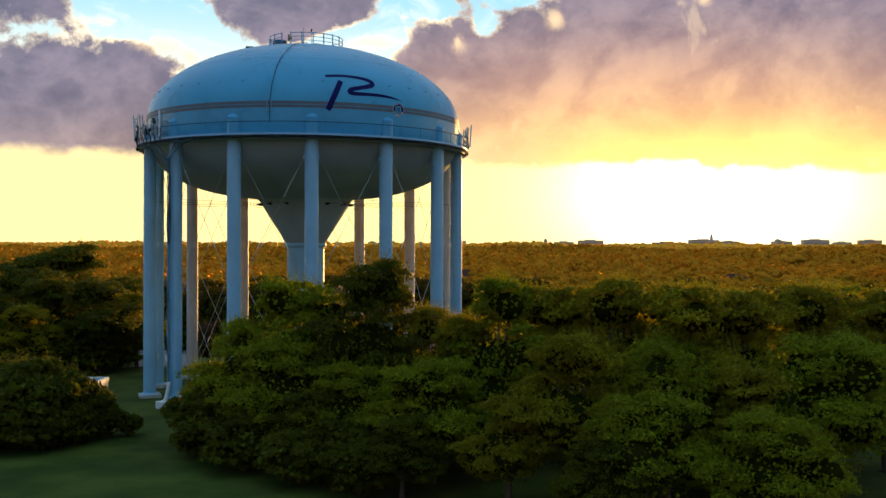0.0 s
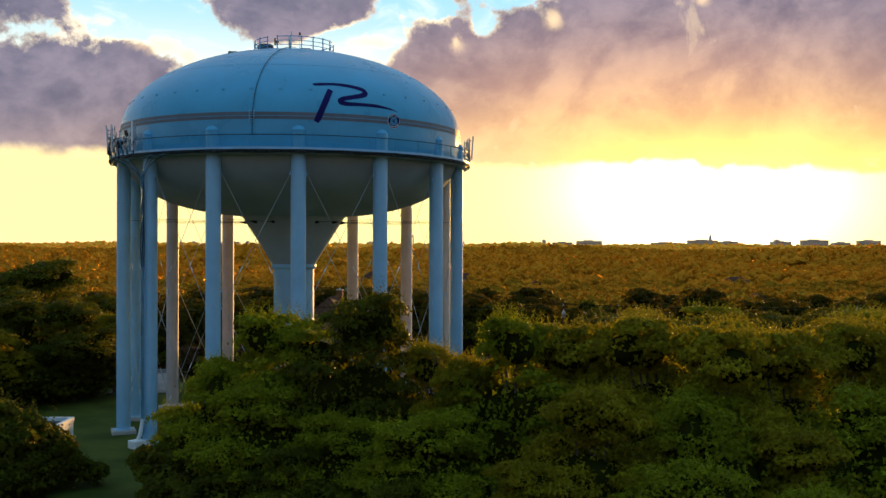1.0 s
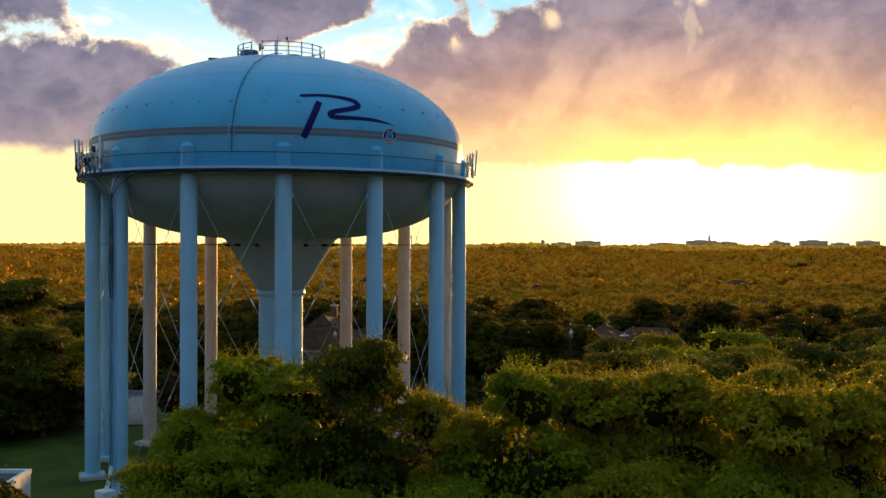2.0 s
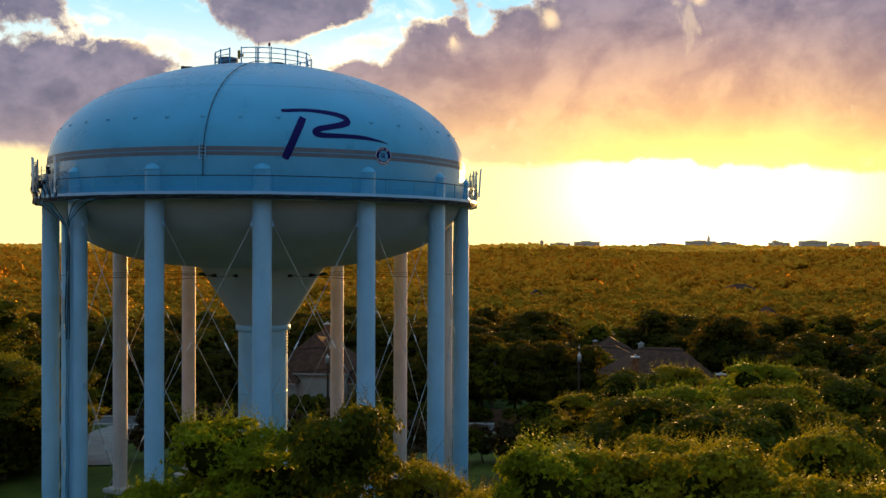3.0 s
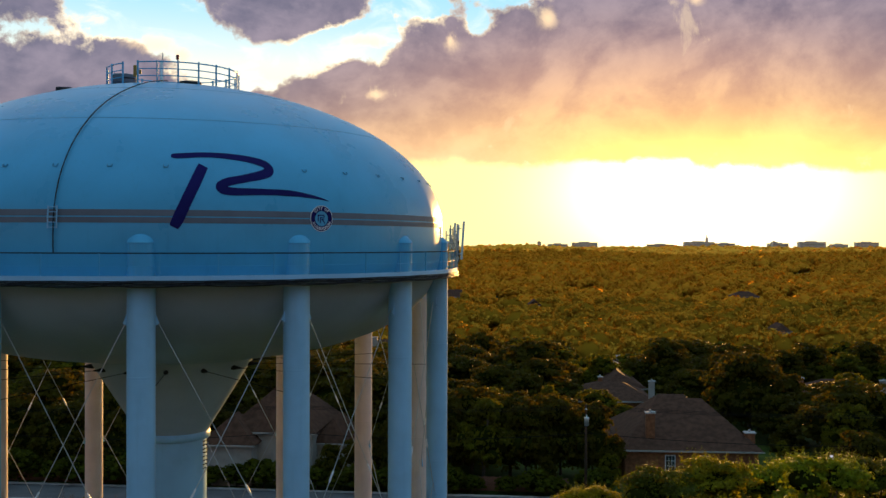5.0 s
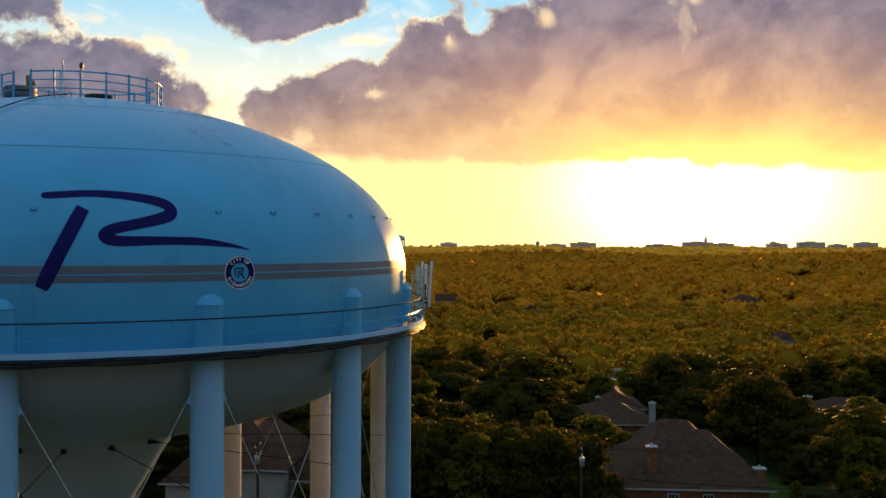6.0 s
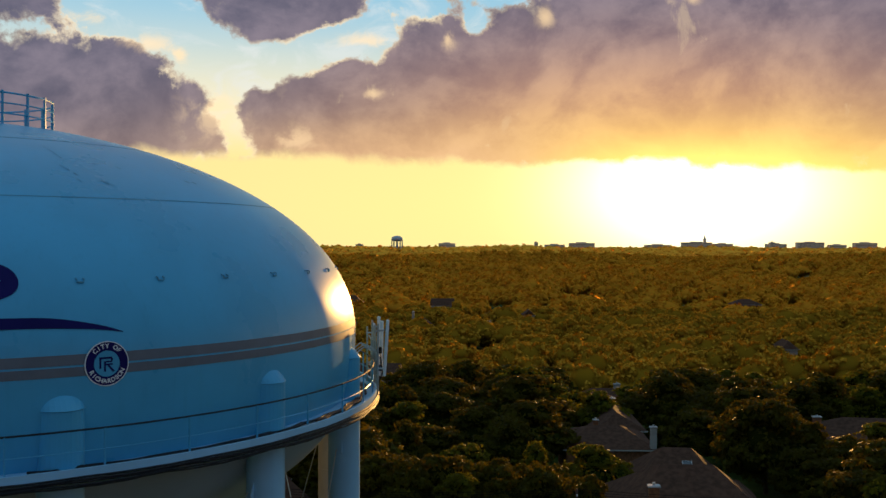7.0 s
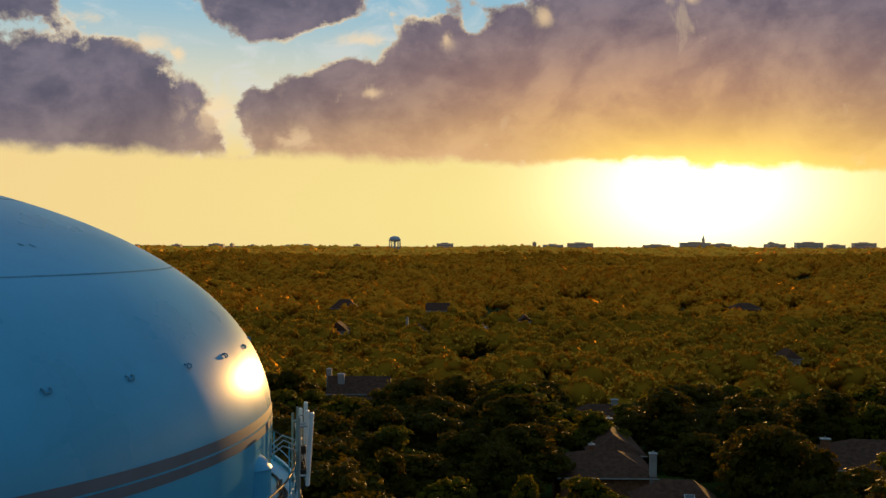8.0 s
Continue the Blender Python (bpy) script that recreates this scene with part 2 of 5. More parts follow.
BARK = surface("bark", (0.09, 0.068, 0.05), 0.9, vary=0.35, scale=3.0, bump=0.8, grain=18.0)
# redder and glossier with distance: golden haze put into the woods' colours
WOODS = surface("wood_foliage", (0.090, 0.074, 0.004), 0.8, vary=0.45, scale=0.06, bump=0.0, grain=0.9, translucent=(0.24, 0.15, 0.006), spec=0.0, thin_share=0.24, gloss=(1.0, 0.52, 0.05, 0.44))
FAR_WOODS = surface("far_foliage", (0.100, 0.070, 0.004), 0.8, vary=0.36, scale=0.03, bump=0.0, grain=0.5, translucent=(0.32, 0.17, 0.006), spec=0.0, thin_share=0.24, gloss=(1.0, 0.50, 0.04, 0.48))
SKYLINE_WOODS = surface("skyline_foliage", (0.100, 0.058, 0.005), 0.8, vary=0.25, scale=0.004, bump=0.0, grain=0.2, spec=0.0, gloss=(1.0, 0.50, 0.05, 0.80))
# darker copies for the tree cores, shade between leaves put into colour
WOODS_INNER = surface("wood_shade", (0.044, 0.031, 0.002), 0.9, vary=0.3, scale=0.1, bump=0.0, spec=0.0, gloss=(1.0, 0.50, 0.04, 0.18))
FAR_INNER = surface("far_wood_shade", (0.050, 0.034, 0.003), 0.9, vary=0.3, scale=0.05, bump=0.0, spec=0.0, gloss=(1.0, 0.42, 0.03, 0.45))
# dark core colour that paints the shade inside the crowns
CROWN_SHADE = surface("crown_shade", (0.020, 0.022, 0.003), 0.9, vary=0.3, scale=0.3, bump=0.0, spec=0.0)
POLE_WOOD = surface("pole_wood", (0.06, 0.038, 0.026), 0.95, spec=0.05, vary=0.3, scale=2.0, bump=0.6, grain=20.0)
FENCE_WOOD = surface("fence_wood", (0.20, 0.085, 0.05), 0.8, vary=0.3, scale=2.0, bump=0.5, grain=20.0)
GLASS = surface("window_glass", (0.03, 0.035, 0.04), 0.08, vary=0.1, scale=1.0, bump=0.0, spec=0.8)
# distance haze painted into the wall as a pale warm colour
HAZED_WALL = surface("far_hazed_wall", (0.78, 0.62, 0.46), 0.9, vary=0.1, scale=0.02, bump=0.0)
LEAF_DARK = surface("oak_leaves", (0.062, 0.070, 0.004), 0.6, vary=0.5, scale=0.6, bump=0.0, translucent=(0.26, 0.25, 0.010), spec=0.05, island=True, thin_share=0.30)
LEAF_FRESH = surface("fresh_leaves", (0.155, 0.172, 0.006), 0.6, vary=0.5, scale=0.6, bump=0.0, translucent=(0.50, 0.56, 0.014), spec=0.05, island=True, thin_share=0.32)
LEAF_OLIVE = surface("olive_leaves", (0.185, 0.158, 0.006), 0.6, vary=0.5, scale=0.6, bump=0.0, translucent=(0.60, 0.50, 0.014), spec=0.05, island=True, thin_share=0.34)
LEAF_GARDEN = surface("garden_tree_leaves", (0.086, 0.080, 0.004), 0.6, vary=0.5, scale=0.5, bump=0.0, translucent=(0.34, 0.28, 0.010), spec=0.05, island=True, thin_share=0.34)
LEAF_SHADE = surface("shade_tree_leaves", (0.056, 0.048, 0.003), 0.6, vary=0.55, scale=0.4, bump=0.0, translucent=(0.20, 0.13, 0.006), spec=0.05, island=True, thin_share=0.34)
LEAF_RED = surface("reddish_hedge_leaves", (0.052, 0.036, 0.012), 0.5, vary=0.40, scale=0.5, bump=0.0, translucent=(0.20, 0.10, 0.015), spec=0.25, island=True, thin_share=0.35)


# ---------------------------------------------------------------- mesh tools
class Geo:
    """Collects vertices and faces of one mesh."""

    def __init__(self):
        self.v, self.f = [], []

    def add(self, verts, faces):
        n = len(self.v)
        self.v += [tuple(p) for p in verts]
        self.f += [tuple(i + n for i in f) for f in faces]
        return self

    def box(self, lo, hi, m=None, bevel=0.0):
        bm = bmesh.new()
        bmesh.ops.create_cube(bm, size=1.0)
        for p in bm.verts:
            p.co = Vector([(a + b) / 2 + c * (b - a) for a, b, c in zip(lo, hi, p.co)])
        if bevel:
            bmesh.ops.bevel(bm, geom=bm.edges[:], offset=bevel, segments=1, affect="EDGES")
        bm.verts.index_update()
        vs = [(m @ p.co) if m else p.co.copy() for p in bm.verts]
        self.add(vs, [[p.index for p in f.verts] for f in bm.faces])
        bm.free()
        return self

    def lathe(self, profile, segs=48, a0=0.0, a1=360.0, centre=(0, 0)):
        """Turns (radius, height) pairs about a vertical axis."""
        full = abs(a1 - a0) >= 359.9
        cols = segs if full else segs + 1
        vs = []
        for i in range(cols):
            a = radians(a0 + (a1 - a0) * i / segs)
            vs += [(centre[0] + r * math.sin(a), centre[1] - r * math.cos(a), h) for r, h in profile]
        n = len(profile)
        fs = []
        for i in range(segs):
            j = (i + 1) % cols
            fs += [(i * n + q, j * n + q, j * n + q + 1, i * n + q + 1) for q in range(n - 1)]
        return self.add(vs, fs)

    def tube(self, points, radius, sides=6, caps=True):
        pts = [Vector(p) for p in points]
        rad = radius if isinstance(radius, (list, tuple)) else [radius] * len(pts)
        vs, fs, ref = [], [], None
        for i, p in enumerate(pts):
            d = (pts[min(i + 1, len(pts) - 1)] - pts[max(i - 1, 0)]).normalized()
            if ref is None:
                ref = d.orthogonal().normalized()
            ref = (ref - d * ref.dot(d)).normalized()
            other = d.cross(ref)
            vs += [p + (ref * math.cos(a) + other * math.sin(a)) * rad[i] for a in (2 * math.pi * s / sides for s in range(sides))]
        for i in range(len(pts) - 1):
            fs += [(i * sides + s, i * sides + (s + 1) % sides, (i + 1) * sides + (s + 1) % sides, (i + 1) * sides + s) for s in range(sides)]
        if caps:
            fs += [tuple(range(sides))[::-1], tuple((len(pts) - 1) * sides + s for s in range(sides))]
        return self.add(vs, fs)

    def mesh(self, name, mat, smooth=False):
        me = bpy.data.meshes.new(name)
        me.from_pydata(self.v, [], self.f)
        me.materials.append(mat)
        if smooth:
            me.shade_smooth()
        me.update()
        return me


def thing(name, label, category, m=None, group="", kind=""):
    """An Empty at the base of a thing."""
    ob = new(name)
    ob.empty_display_size = 0.2
    if m is not None:
        ob.matrix_basis = m
    return tagged(ob, label, category, group, kind)


def part(name, geo, mat, parent, label="", smooth=False):
    """One mesh object under a thing or a part."""
    me = geo if isinstance(geo, bpy.types.Mesh) else geo.mesh(name, mat, smooth)
    ob = new(name, me)
    ob.parent = parent
    return tagged(ob, label)


def single(name, geo, mat, label, category, smooth=False, group="", kind=""):
    me = geo if isinstance(geo, bpy.types.Mesh) else geo.mesh(name, mat, smooth)
    return tagged(new(name, me), label, category, group, kind)


def arc(radius, height, a0, a1, n):
    return [(radius * math.sin(radians(a0 + (a1 - a0) * i / n)), -radius * math.cos(radians(a0 + (a1 - a0) * i / n)), height) for i in range(n + 1)]


# ---------------------------------------------------------------- ground
FALL = [(-400, 0.0), (14, 0.0), (30, -1.0), (48, -2.3), (110, -6.0), (190, -10.5), (300, -13.5), (500, -16.0), (1000, -13.0), (1800, -5.0), (2500, -1.0), (6000, -1.0)]


def ground_z(x, y):
    ys, zs = zip(*FALL)
    return np.interp(y, ys, zs) + 0.6 * np.sin(np.asarray(x) * 0.013 + 1.0) * np.clip((np.asarray(y) - 60) / 200, 0, 1)


def build_ground():
    ys = np.concatenate([np.linspace(-1500, -150, 8), np.linspace(-120, 120, 61), np.linspace(130, 600, 40), np.linspace(650, 4900, 50)])
    xs = np.concatenate([np.linspace(-4000, -500, 12), np.linspace(-450, -70, 20), np.linspace(-65, 65, 45), np.linspace(70, 450, 20), np.linspace(500, 4000, 12)])
    gx, gy = np.meshgrid(xs, ys)
    gz = ground_z(gx, gy) + 0.05 * np.sin(gx * 0.31) * np.sin(gy * 0.23)
    flat = (gx ** 2 + gy ** 2 < 22 ** 2)
    gz[flat] = 0.0
    nx, ny = len(xs), len(ys)
    g = Geo()
    g.v = list(zip(gx.ravel().tolist(), gy.ravel().tolist(), gz.ravel().tolist()))
    g.f = [(j * nx + i, j * nx + i + 1, (j + 1) * nx + i + 1, (j + 1) * nx + i) for j in range(ny - 1) for i in range(nx - 1)]
    single("ground", g, GRASS, "mown and rough green grass falling away into a valley", "ground", True, kind="structure")


build_ground()


# ---------------------------------------------------------------- water tower
N_COL, R_COL, PHASE = 14, 14.5, 11.72
R_TANK, Z_EQ, RISE, DROP = 14.77, 25.0, 7.81, 6.85


def tank_r(z):
    """Radius of the tank's skin at a height."""
    if z >= Z_EQ:
        return R_TANK * max(0.0, 1 - ((z - Z_EQ) / RISE) ** 2.12) ** (1 / 1.84)
    return R_TANK * max(0.0, 1 - ((Z_EQ - z) / DROP) ** 2.7) ** (1 / 2.7)


def tank_normal(z):
    d = (tank_r(z + 0.02) - tank_r(z - 0.02)) / 0.04
    n = Vector((1.0, -d))
    return n.normalized()


def on_tank(angle, z, off=0.0):
    n, a = tank_normal(z), radians(angle)
    r, h = tank_r(z) + n.x * off, z + n.y * off
    return Vector((r * math.sin(a), -r * math.cos(a), h))


def z_at_radius(r):
    return Z_EQ + RISE * (1 - (r / R_TANK) ** 1.84) ** (1 / 2.12)


def column_at(i, r=R_COL):
    a = radians(PHASE + i * 360 / N_COL)
    return r * math.sin(a), -r * math.cos(a)


def smooth_curve(points, n):
    """Catmull-Rom through rows of numbers."""
    p = np.array([points[0], *points, points[-1]], float)
    out = []
    for i in range(1, len(p) - 2):
        for t in np.linspace(0, 1, n, endpoint=False):
            a, b, c, d = p[i - 1:i + 3]
            out.append(0.5 * (2 * b + (c - a) * t + (2 * a - 5 * b + 4 * c - d) * t * t + (3 * b - a - 3 * c + d) * t ** 3))
    return out + [p[-2]]


def ribbon(rows, n=10, off=0.014):
    """A painted brush stroke on the tank: rows of angle, height, width."""
    pts = smooth_curve(rows, n)
    g = Geo()
    flat = [(p[0] * radians(1) * 14.5, p[1]) for p in pts]
    vs = []
    for i, p in enumerate(pts):
        dx = flat[min(i + 1, len(flat) - 1)][0] - flat[max(i - 1, 0)][0]
        dz = flat[min(i + 1, len(flat) - 1)][1] - flat[max(i - 1, 0)][1]
        ln = math.hypot(dx, dz) or 1.0
        nx, nz = -dz / ln, dx / ln
        for s in (-0.5, 0.0, 0.5):
            vs.append(on_tank(math.degrees((flat[i][0] + nx * s * p[2]) / 14.5), flat[i][1] + nz * s * p[2], off))
    fs = []
    for i in range(len(pts) - 1):
        fs += [(i * 3 + q, i * 3 + q + 1, i * 3 + q + 4, i * 3 + q + 3) for q in (0, 1)]
    return g.add(vs, fs)


def build_tower():
    tower = thing("water_tower", "pale blue painted steel water tower on fourteen columns", "water tower")
    # tank shell
    top = [(tank_r(Z_EQ + RISE * math.sin(q)), Z_EQ + RISE * math.sin(q)) for q in np.linspace(0, math.pi / 2, 44)]
    low = [(tank_r(Z_EQ - DROP * s), Z_EQ - DROP * s) for s in [math.sin(q) for q in np.linspace(0.3405, math.pi / 2 * 0.985, 36)]]
    skirt = [(tank_r(z), z) for z in np.linspace(22.72, 24.9, 9)]
    tank = part("tank", Geo().lathe(skirt + top[:-1] + [(0.001, Z_EQ + RISE)], 160), PAINT, tower, "smooth pale blue ellipsoidal steel tank", True)
    part("belly", Geo().lathe(low[::-1], 160), GREYED_PAINT, tank, "rounded underside, its shade put into a grey-blue colour", True)
    for z0, z1 in ((25.42, 25.68), (25.14, 25.37)):
        band = [(tank_r(z) + 0.008, z) for z in np.linspace(z0, z1, 5)]
        part("stripe", Geo().lathe(band, 160), STRIPE, tank, "grey-brown painted band", True)
    # weld seams
    for z in (29.72, 31.68):
        r, n = tank_r(z), tank_normal(z)
        ring = [(tank_r(z + q) + 0.006, z + q) for q in (-0.016, 0.0, 0.016)]
        part("weld_seam", Geo().lathe(ring, 120), SEAM, tank, "thin dark horizontal weld seam", True)
    # painted mark
    part("painted_stroke", ribbon([(21.6, 27.55, 0.42), (20.6, 27.05, 0.46), (18.8, 26.1, 0.46), (17.3, 25.25, 0.46), (16.75, 24.97, 0.36)]), NAVY, tank, "slanted dark navy brush stroke")
    part("painted_stroke", ribbon([(16.3, 27.98, 0.10), (17.2, 27.95, 0.22), (22, 28.03, 0.22), (26, 28.0, 0.25), (30, 27.88, 0.30), (32.5, 27.69, 0.36),
                                   (33.0, 27.42, 0.40), (31.4, 27.22, 0.38), (28.2, 27.03, 0.34), (25.3, 26.86, 0.36), (24.2, 26.64, 0.40), (25.8, 26.48, 0.34),
                                   (31.7, 26.49, 0.27), (36.5, 26.46, 0.25), (40.8, 26.33, 0.13), (43.5, 26.18, 0.02)]), NAVY, tank, "sweeping dark navy brush stroke")
    # scuffs where rigging has rubbed the dome
    for a0, z0, a1, z1, w in ((45.6, 31.45, 46.2, 30.9, 0.03), (44.4, 30.72, 45.0, 30.62, 0.05), (44.8, 30.62, 45.3, 30.55, 0.05), (45.6, 30.48, 46.0, 30.40, 0.05), (45.3, 30.28, 45.7, 30.20, 0.05),
                              (49.0, 30.28, 49.8, 30.14, 0.045), (49.6, 30.26, 50.3, 30.12, 0.04), (51.2, 30.86, 51.7, 30.80, 0.04), (55.2, 30.78, 55.9, 30.72, 0.04), (62.0, 31.22, 62.6, 31.17, 0.04), (68.0, 30.45, 68.6, 30.40, 0.06), (69.6, 30.43, 70.4, 30.37, 0.06)):
        part("scuff", ribbon([(a0, z0, w * 0.4), ((a0 + a1) / 2, (z0 + z1) / 2, w), (a1, z1, w * 0.4)], 4, 0.006), SEAM, tank)
    build_badge(tower)
    # bracket eyes round the knuckle
    g = Geo()
    eye = [Vector((-0.11, 0, 0)), Vector((-0.11, -0.10, -0.03)), Vector((-0.09, -0.12, -0.11)), Vector((0.09, -0.12, -0.11)), Vector((0.11, -0.10, -0.03)), Vector((0.11, 0, 0))]
    g.tube([p * 0.85 for p in eye], 0.02, 5)
    eye_mesh = g.mesh("bracket", SEAM)
    for i in range(40):
        a = 39.9 + 9.07 * i
        if 16 < a % 360 < 37:
            continue
        ob = part("bracket", eye_mesh, None, tank)
        ob.matrix_basis = Matrix.Translation(on_tank(a, 27.55, 0.0)) @ pose(0, 0, 0, 0, 0, a)
    # conduit and ladder foot up the shell
    run = [on_tank(a, z, 0.09) for a, z in smooth_curve([(-1.6, 23.9), (-1.5, 25.4), (-1.2, 27.26), (-0.6, 28.97), (0.6, 30.55), (3.0, 31.6), (6.5, 32.25), (12, 32.55)], 8)]
    part("conduit", Geo().tube(run, 0.027, 6), CABLE, tank, "black conduit climbing over the dome", True)
    g = Geo()
    for s in (-0.9, 0.5):
        g.tube([on_tank(-1.5 + s, z, 0.10) for z in (24.9, 25.3, 25.8)], 0.03, 5)
    for z in np.arange(24.95, 25.8, 0.2):
        g.tube([on_tank(-2.4, z, 0.10), on_tank(-1.0, z, 0.10)], 0.02, 5)
    part("ladder", g, STEEL_PAINT, tank)
    # columns
    prof = [(0.80, 0.30), (0.80, 0.36), (0.60, 0.38), (0.575, 0.40), (0.57, 0.42), (0.57, 0.5)]
    for z in (6.1, 12.6, 18.9):
        prof += [(0.57, z - 0.06), (0.57, z - 0.03), (0.577, z - 0.015), (0.577, z + 0.015), (0.57, z + 0.03), (0.57, z + 0.06)]
    # each head ends in a rounded hood that leans against the tank
    ring = [(math.cos(2 * math.pi * q / 28), math.sin(2 * math.pi * q / 28)) for q in range(28)]
    rows = [[(0.57 * c, 0.57 * s, z) for c, s in ring] for z in (22.7, 24.32)]
    for q in np.linspace(0, math.pi / 2 * 0.96, 8):
        e = 0.60 * math.cos(q)
        rows.append([(e * c, e * s + 0.45 * math.sin(q), 24.34 + 0.66 * math.sin(q)) for c, s in ring])
    g = Geo()
    last = 28 * (len(rows) - 1)
    g.add(sum(rows, []), [(b * 28 + q, b * 28 + (q + 1) % 28, b * 28 + 28 + (q + 1) % 28, b * 28 + 28 + q) for b in range(len(rows) - 1) for q in range(28)] + [tuple(range(last, last + 28))])
    head = g.mesh("column_head", PAINT)
    shaft = Geo().lathe(prof + [(0.57, 22.6), (0.57, 22.7)], 28).mesh("column", STEEL_PAINT, True)
    # rear columns: warm light painted in
    warm_lit = Geo().lathe(prof + [(0.57, 22.6), (0.57, 22.7)], 28).mesh("column", WARM_LIT_PAINT, True)
    foot = Geo().box((-0.95, -0.95, -0.3), (0.95, 0.95, 0.31), bevel=0.05).mesh("footing", CONCRETE)
    gussets = []
    for s in (-1, 1):
        for z in (21.3, 11.2):
            gussets.append(Geo().add([(s * 0.5, -0.02, z - 0.38), (s * 0.5, -0.02, z + 0.32), (s * 0.72, -0.02, z - 0.25), (s * 0.5, 0.02, z - 0.38), (s * 0.5, 0.02, z + 0.32), (s * 0.72, 0.02, z - 0.25)],
                    [(0, 1, 2), (5, 4, 3), (0, 2, 5, 3), (1, 4, 5, 2), (0, 3, 4, 1)]).mesh("gusset", STEEL_PAINT))
    for i in range(N_COL):
        x, y = column_at(i)
        col = part("column", warm_lit if 4 <= i <= 9 else shaft, None, tower, "column with warm light in its paint colour" if 4 <= i <= 9 else "")
        col.matrix_basis = pose(x, y, 0, 0, 0, PHASE + i * 360 / N_COL)
        part("footing", foot, None, col, "square concrete footing")
        part("column_head", head, None, col)
        for me in gussets:
            part("gusset", me, None, col)
    # bracing rods with turnbuckles
    for i in range(N_COL):
        a, b = Vector((*column_at(i), 0)), Vector((*column_at(i + 1), 0))
        d = (b - a).normalized()
        a, b = a + d * 0.62, b - d * 0.62
        for hi, lo in ((21.15, 11.05), (11.35, 1.0)):
            for p, q in ((a, b), (b, a)):
                s, e = p + Vector((0, 0, hi)), q + Vector((0, 0, lo))
                out = Vector((d.y, -d.x, 0)) * (0.05 if p is a else -0.05)
                rod = part("brace_rod", Geo().tube([s + out, e + out], 0.021, 5), GALV, tower)
                c = s.lerp(e, 0.72) + out
                w = (e - s).normalized()
                part("turnbuckle", Geo().tube([c - w * 0.28, c - w * 0.2, c + w * 0.2, c + w * 0.28], [0.022, 0.05, 0.05, 0.022], 6), WHITE, rod)
    # cone, riser
    cone = [(4.75, 18.32), (4.45, 18.12), (4.3, 17.9), (1.95, 14.15), (1.9, 14.0)]
    riser = part("riser", Geo().lathe([(1.86, 13.75), (1.78, 13.7), (1.78, 13.64), (1.78, 9.26), (1.78, 9.2), (1.80, 9.18), (1.80, 9.1), (1.78, 9.08), (1.78, 9.02), (1.78, 0.46), (1.78, 0.4), (2.1, 0.38), (2.1, -0.2)][::-1], 48), STEEL_PAINT, tower, "wide pale central riser pipe", True)
    part("cone", Geo().lathe(cone[::-1], 64), GREYED_PAINT, riser, "funnel-shaped transition under the tank", True)
    part("collar", Geo().lathe([(1.78, 13.6), (1.98, 13.66), (1.98, 14.02), (1.9, 14.06)], 48), STEEL_PAINT, riser, "", True)
    # tie rods from the funnel to the columns
    for i in range(N_COL):
        a = radians(PHASE + i * 360 / N_COL)
        n = Vector((math.sin(a), -math.cos(a), 0))
        p = n * 4.16 + Vector((0, 0, 17.72))
        part("tie_rod", Geo().tube([p, n * 13.95 + Vector((0, 0, 17.76))], 0.016, 5), WIRE, riser)
        part("anchor", Geo().tube([p - n * 0.05, p + n * 0.10, p + n * 0.45, p + n * 0.62], [0.13, 0.13, 0.06, 0.03], 8), CABLE, riser, "dark steel rod anchor")
    for z in np.arange(12.2, 13.8, 0.42):
        a = 78.0
        n = Vector((math.sin(radians(a)), -math.cos(radians(a)), 0))
        p = n * 1.78 + Vector((0, 0, z))
        part("cable_loop", Geo().tube([p, p + n * 0.22 + Vector((0, 0, 0.1)), p + n * 0.25 - Vector((0, 0, 0.12)), p - Vector((0, 0, 0.2))], 0.03, 5), CABLE, riser)
    build_balcony(tower)
    build_top(tower)


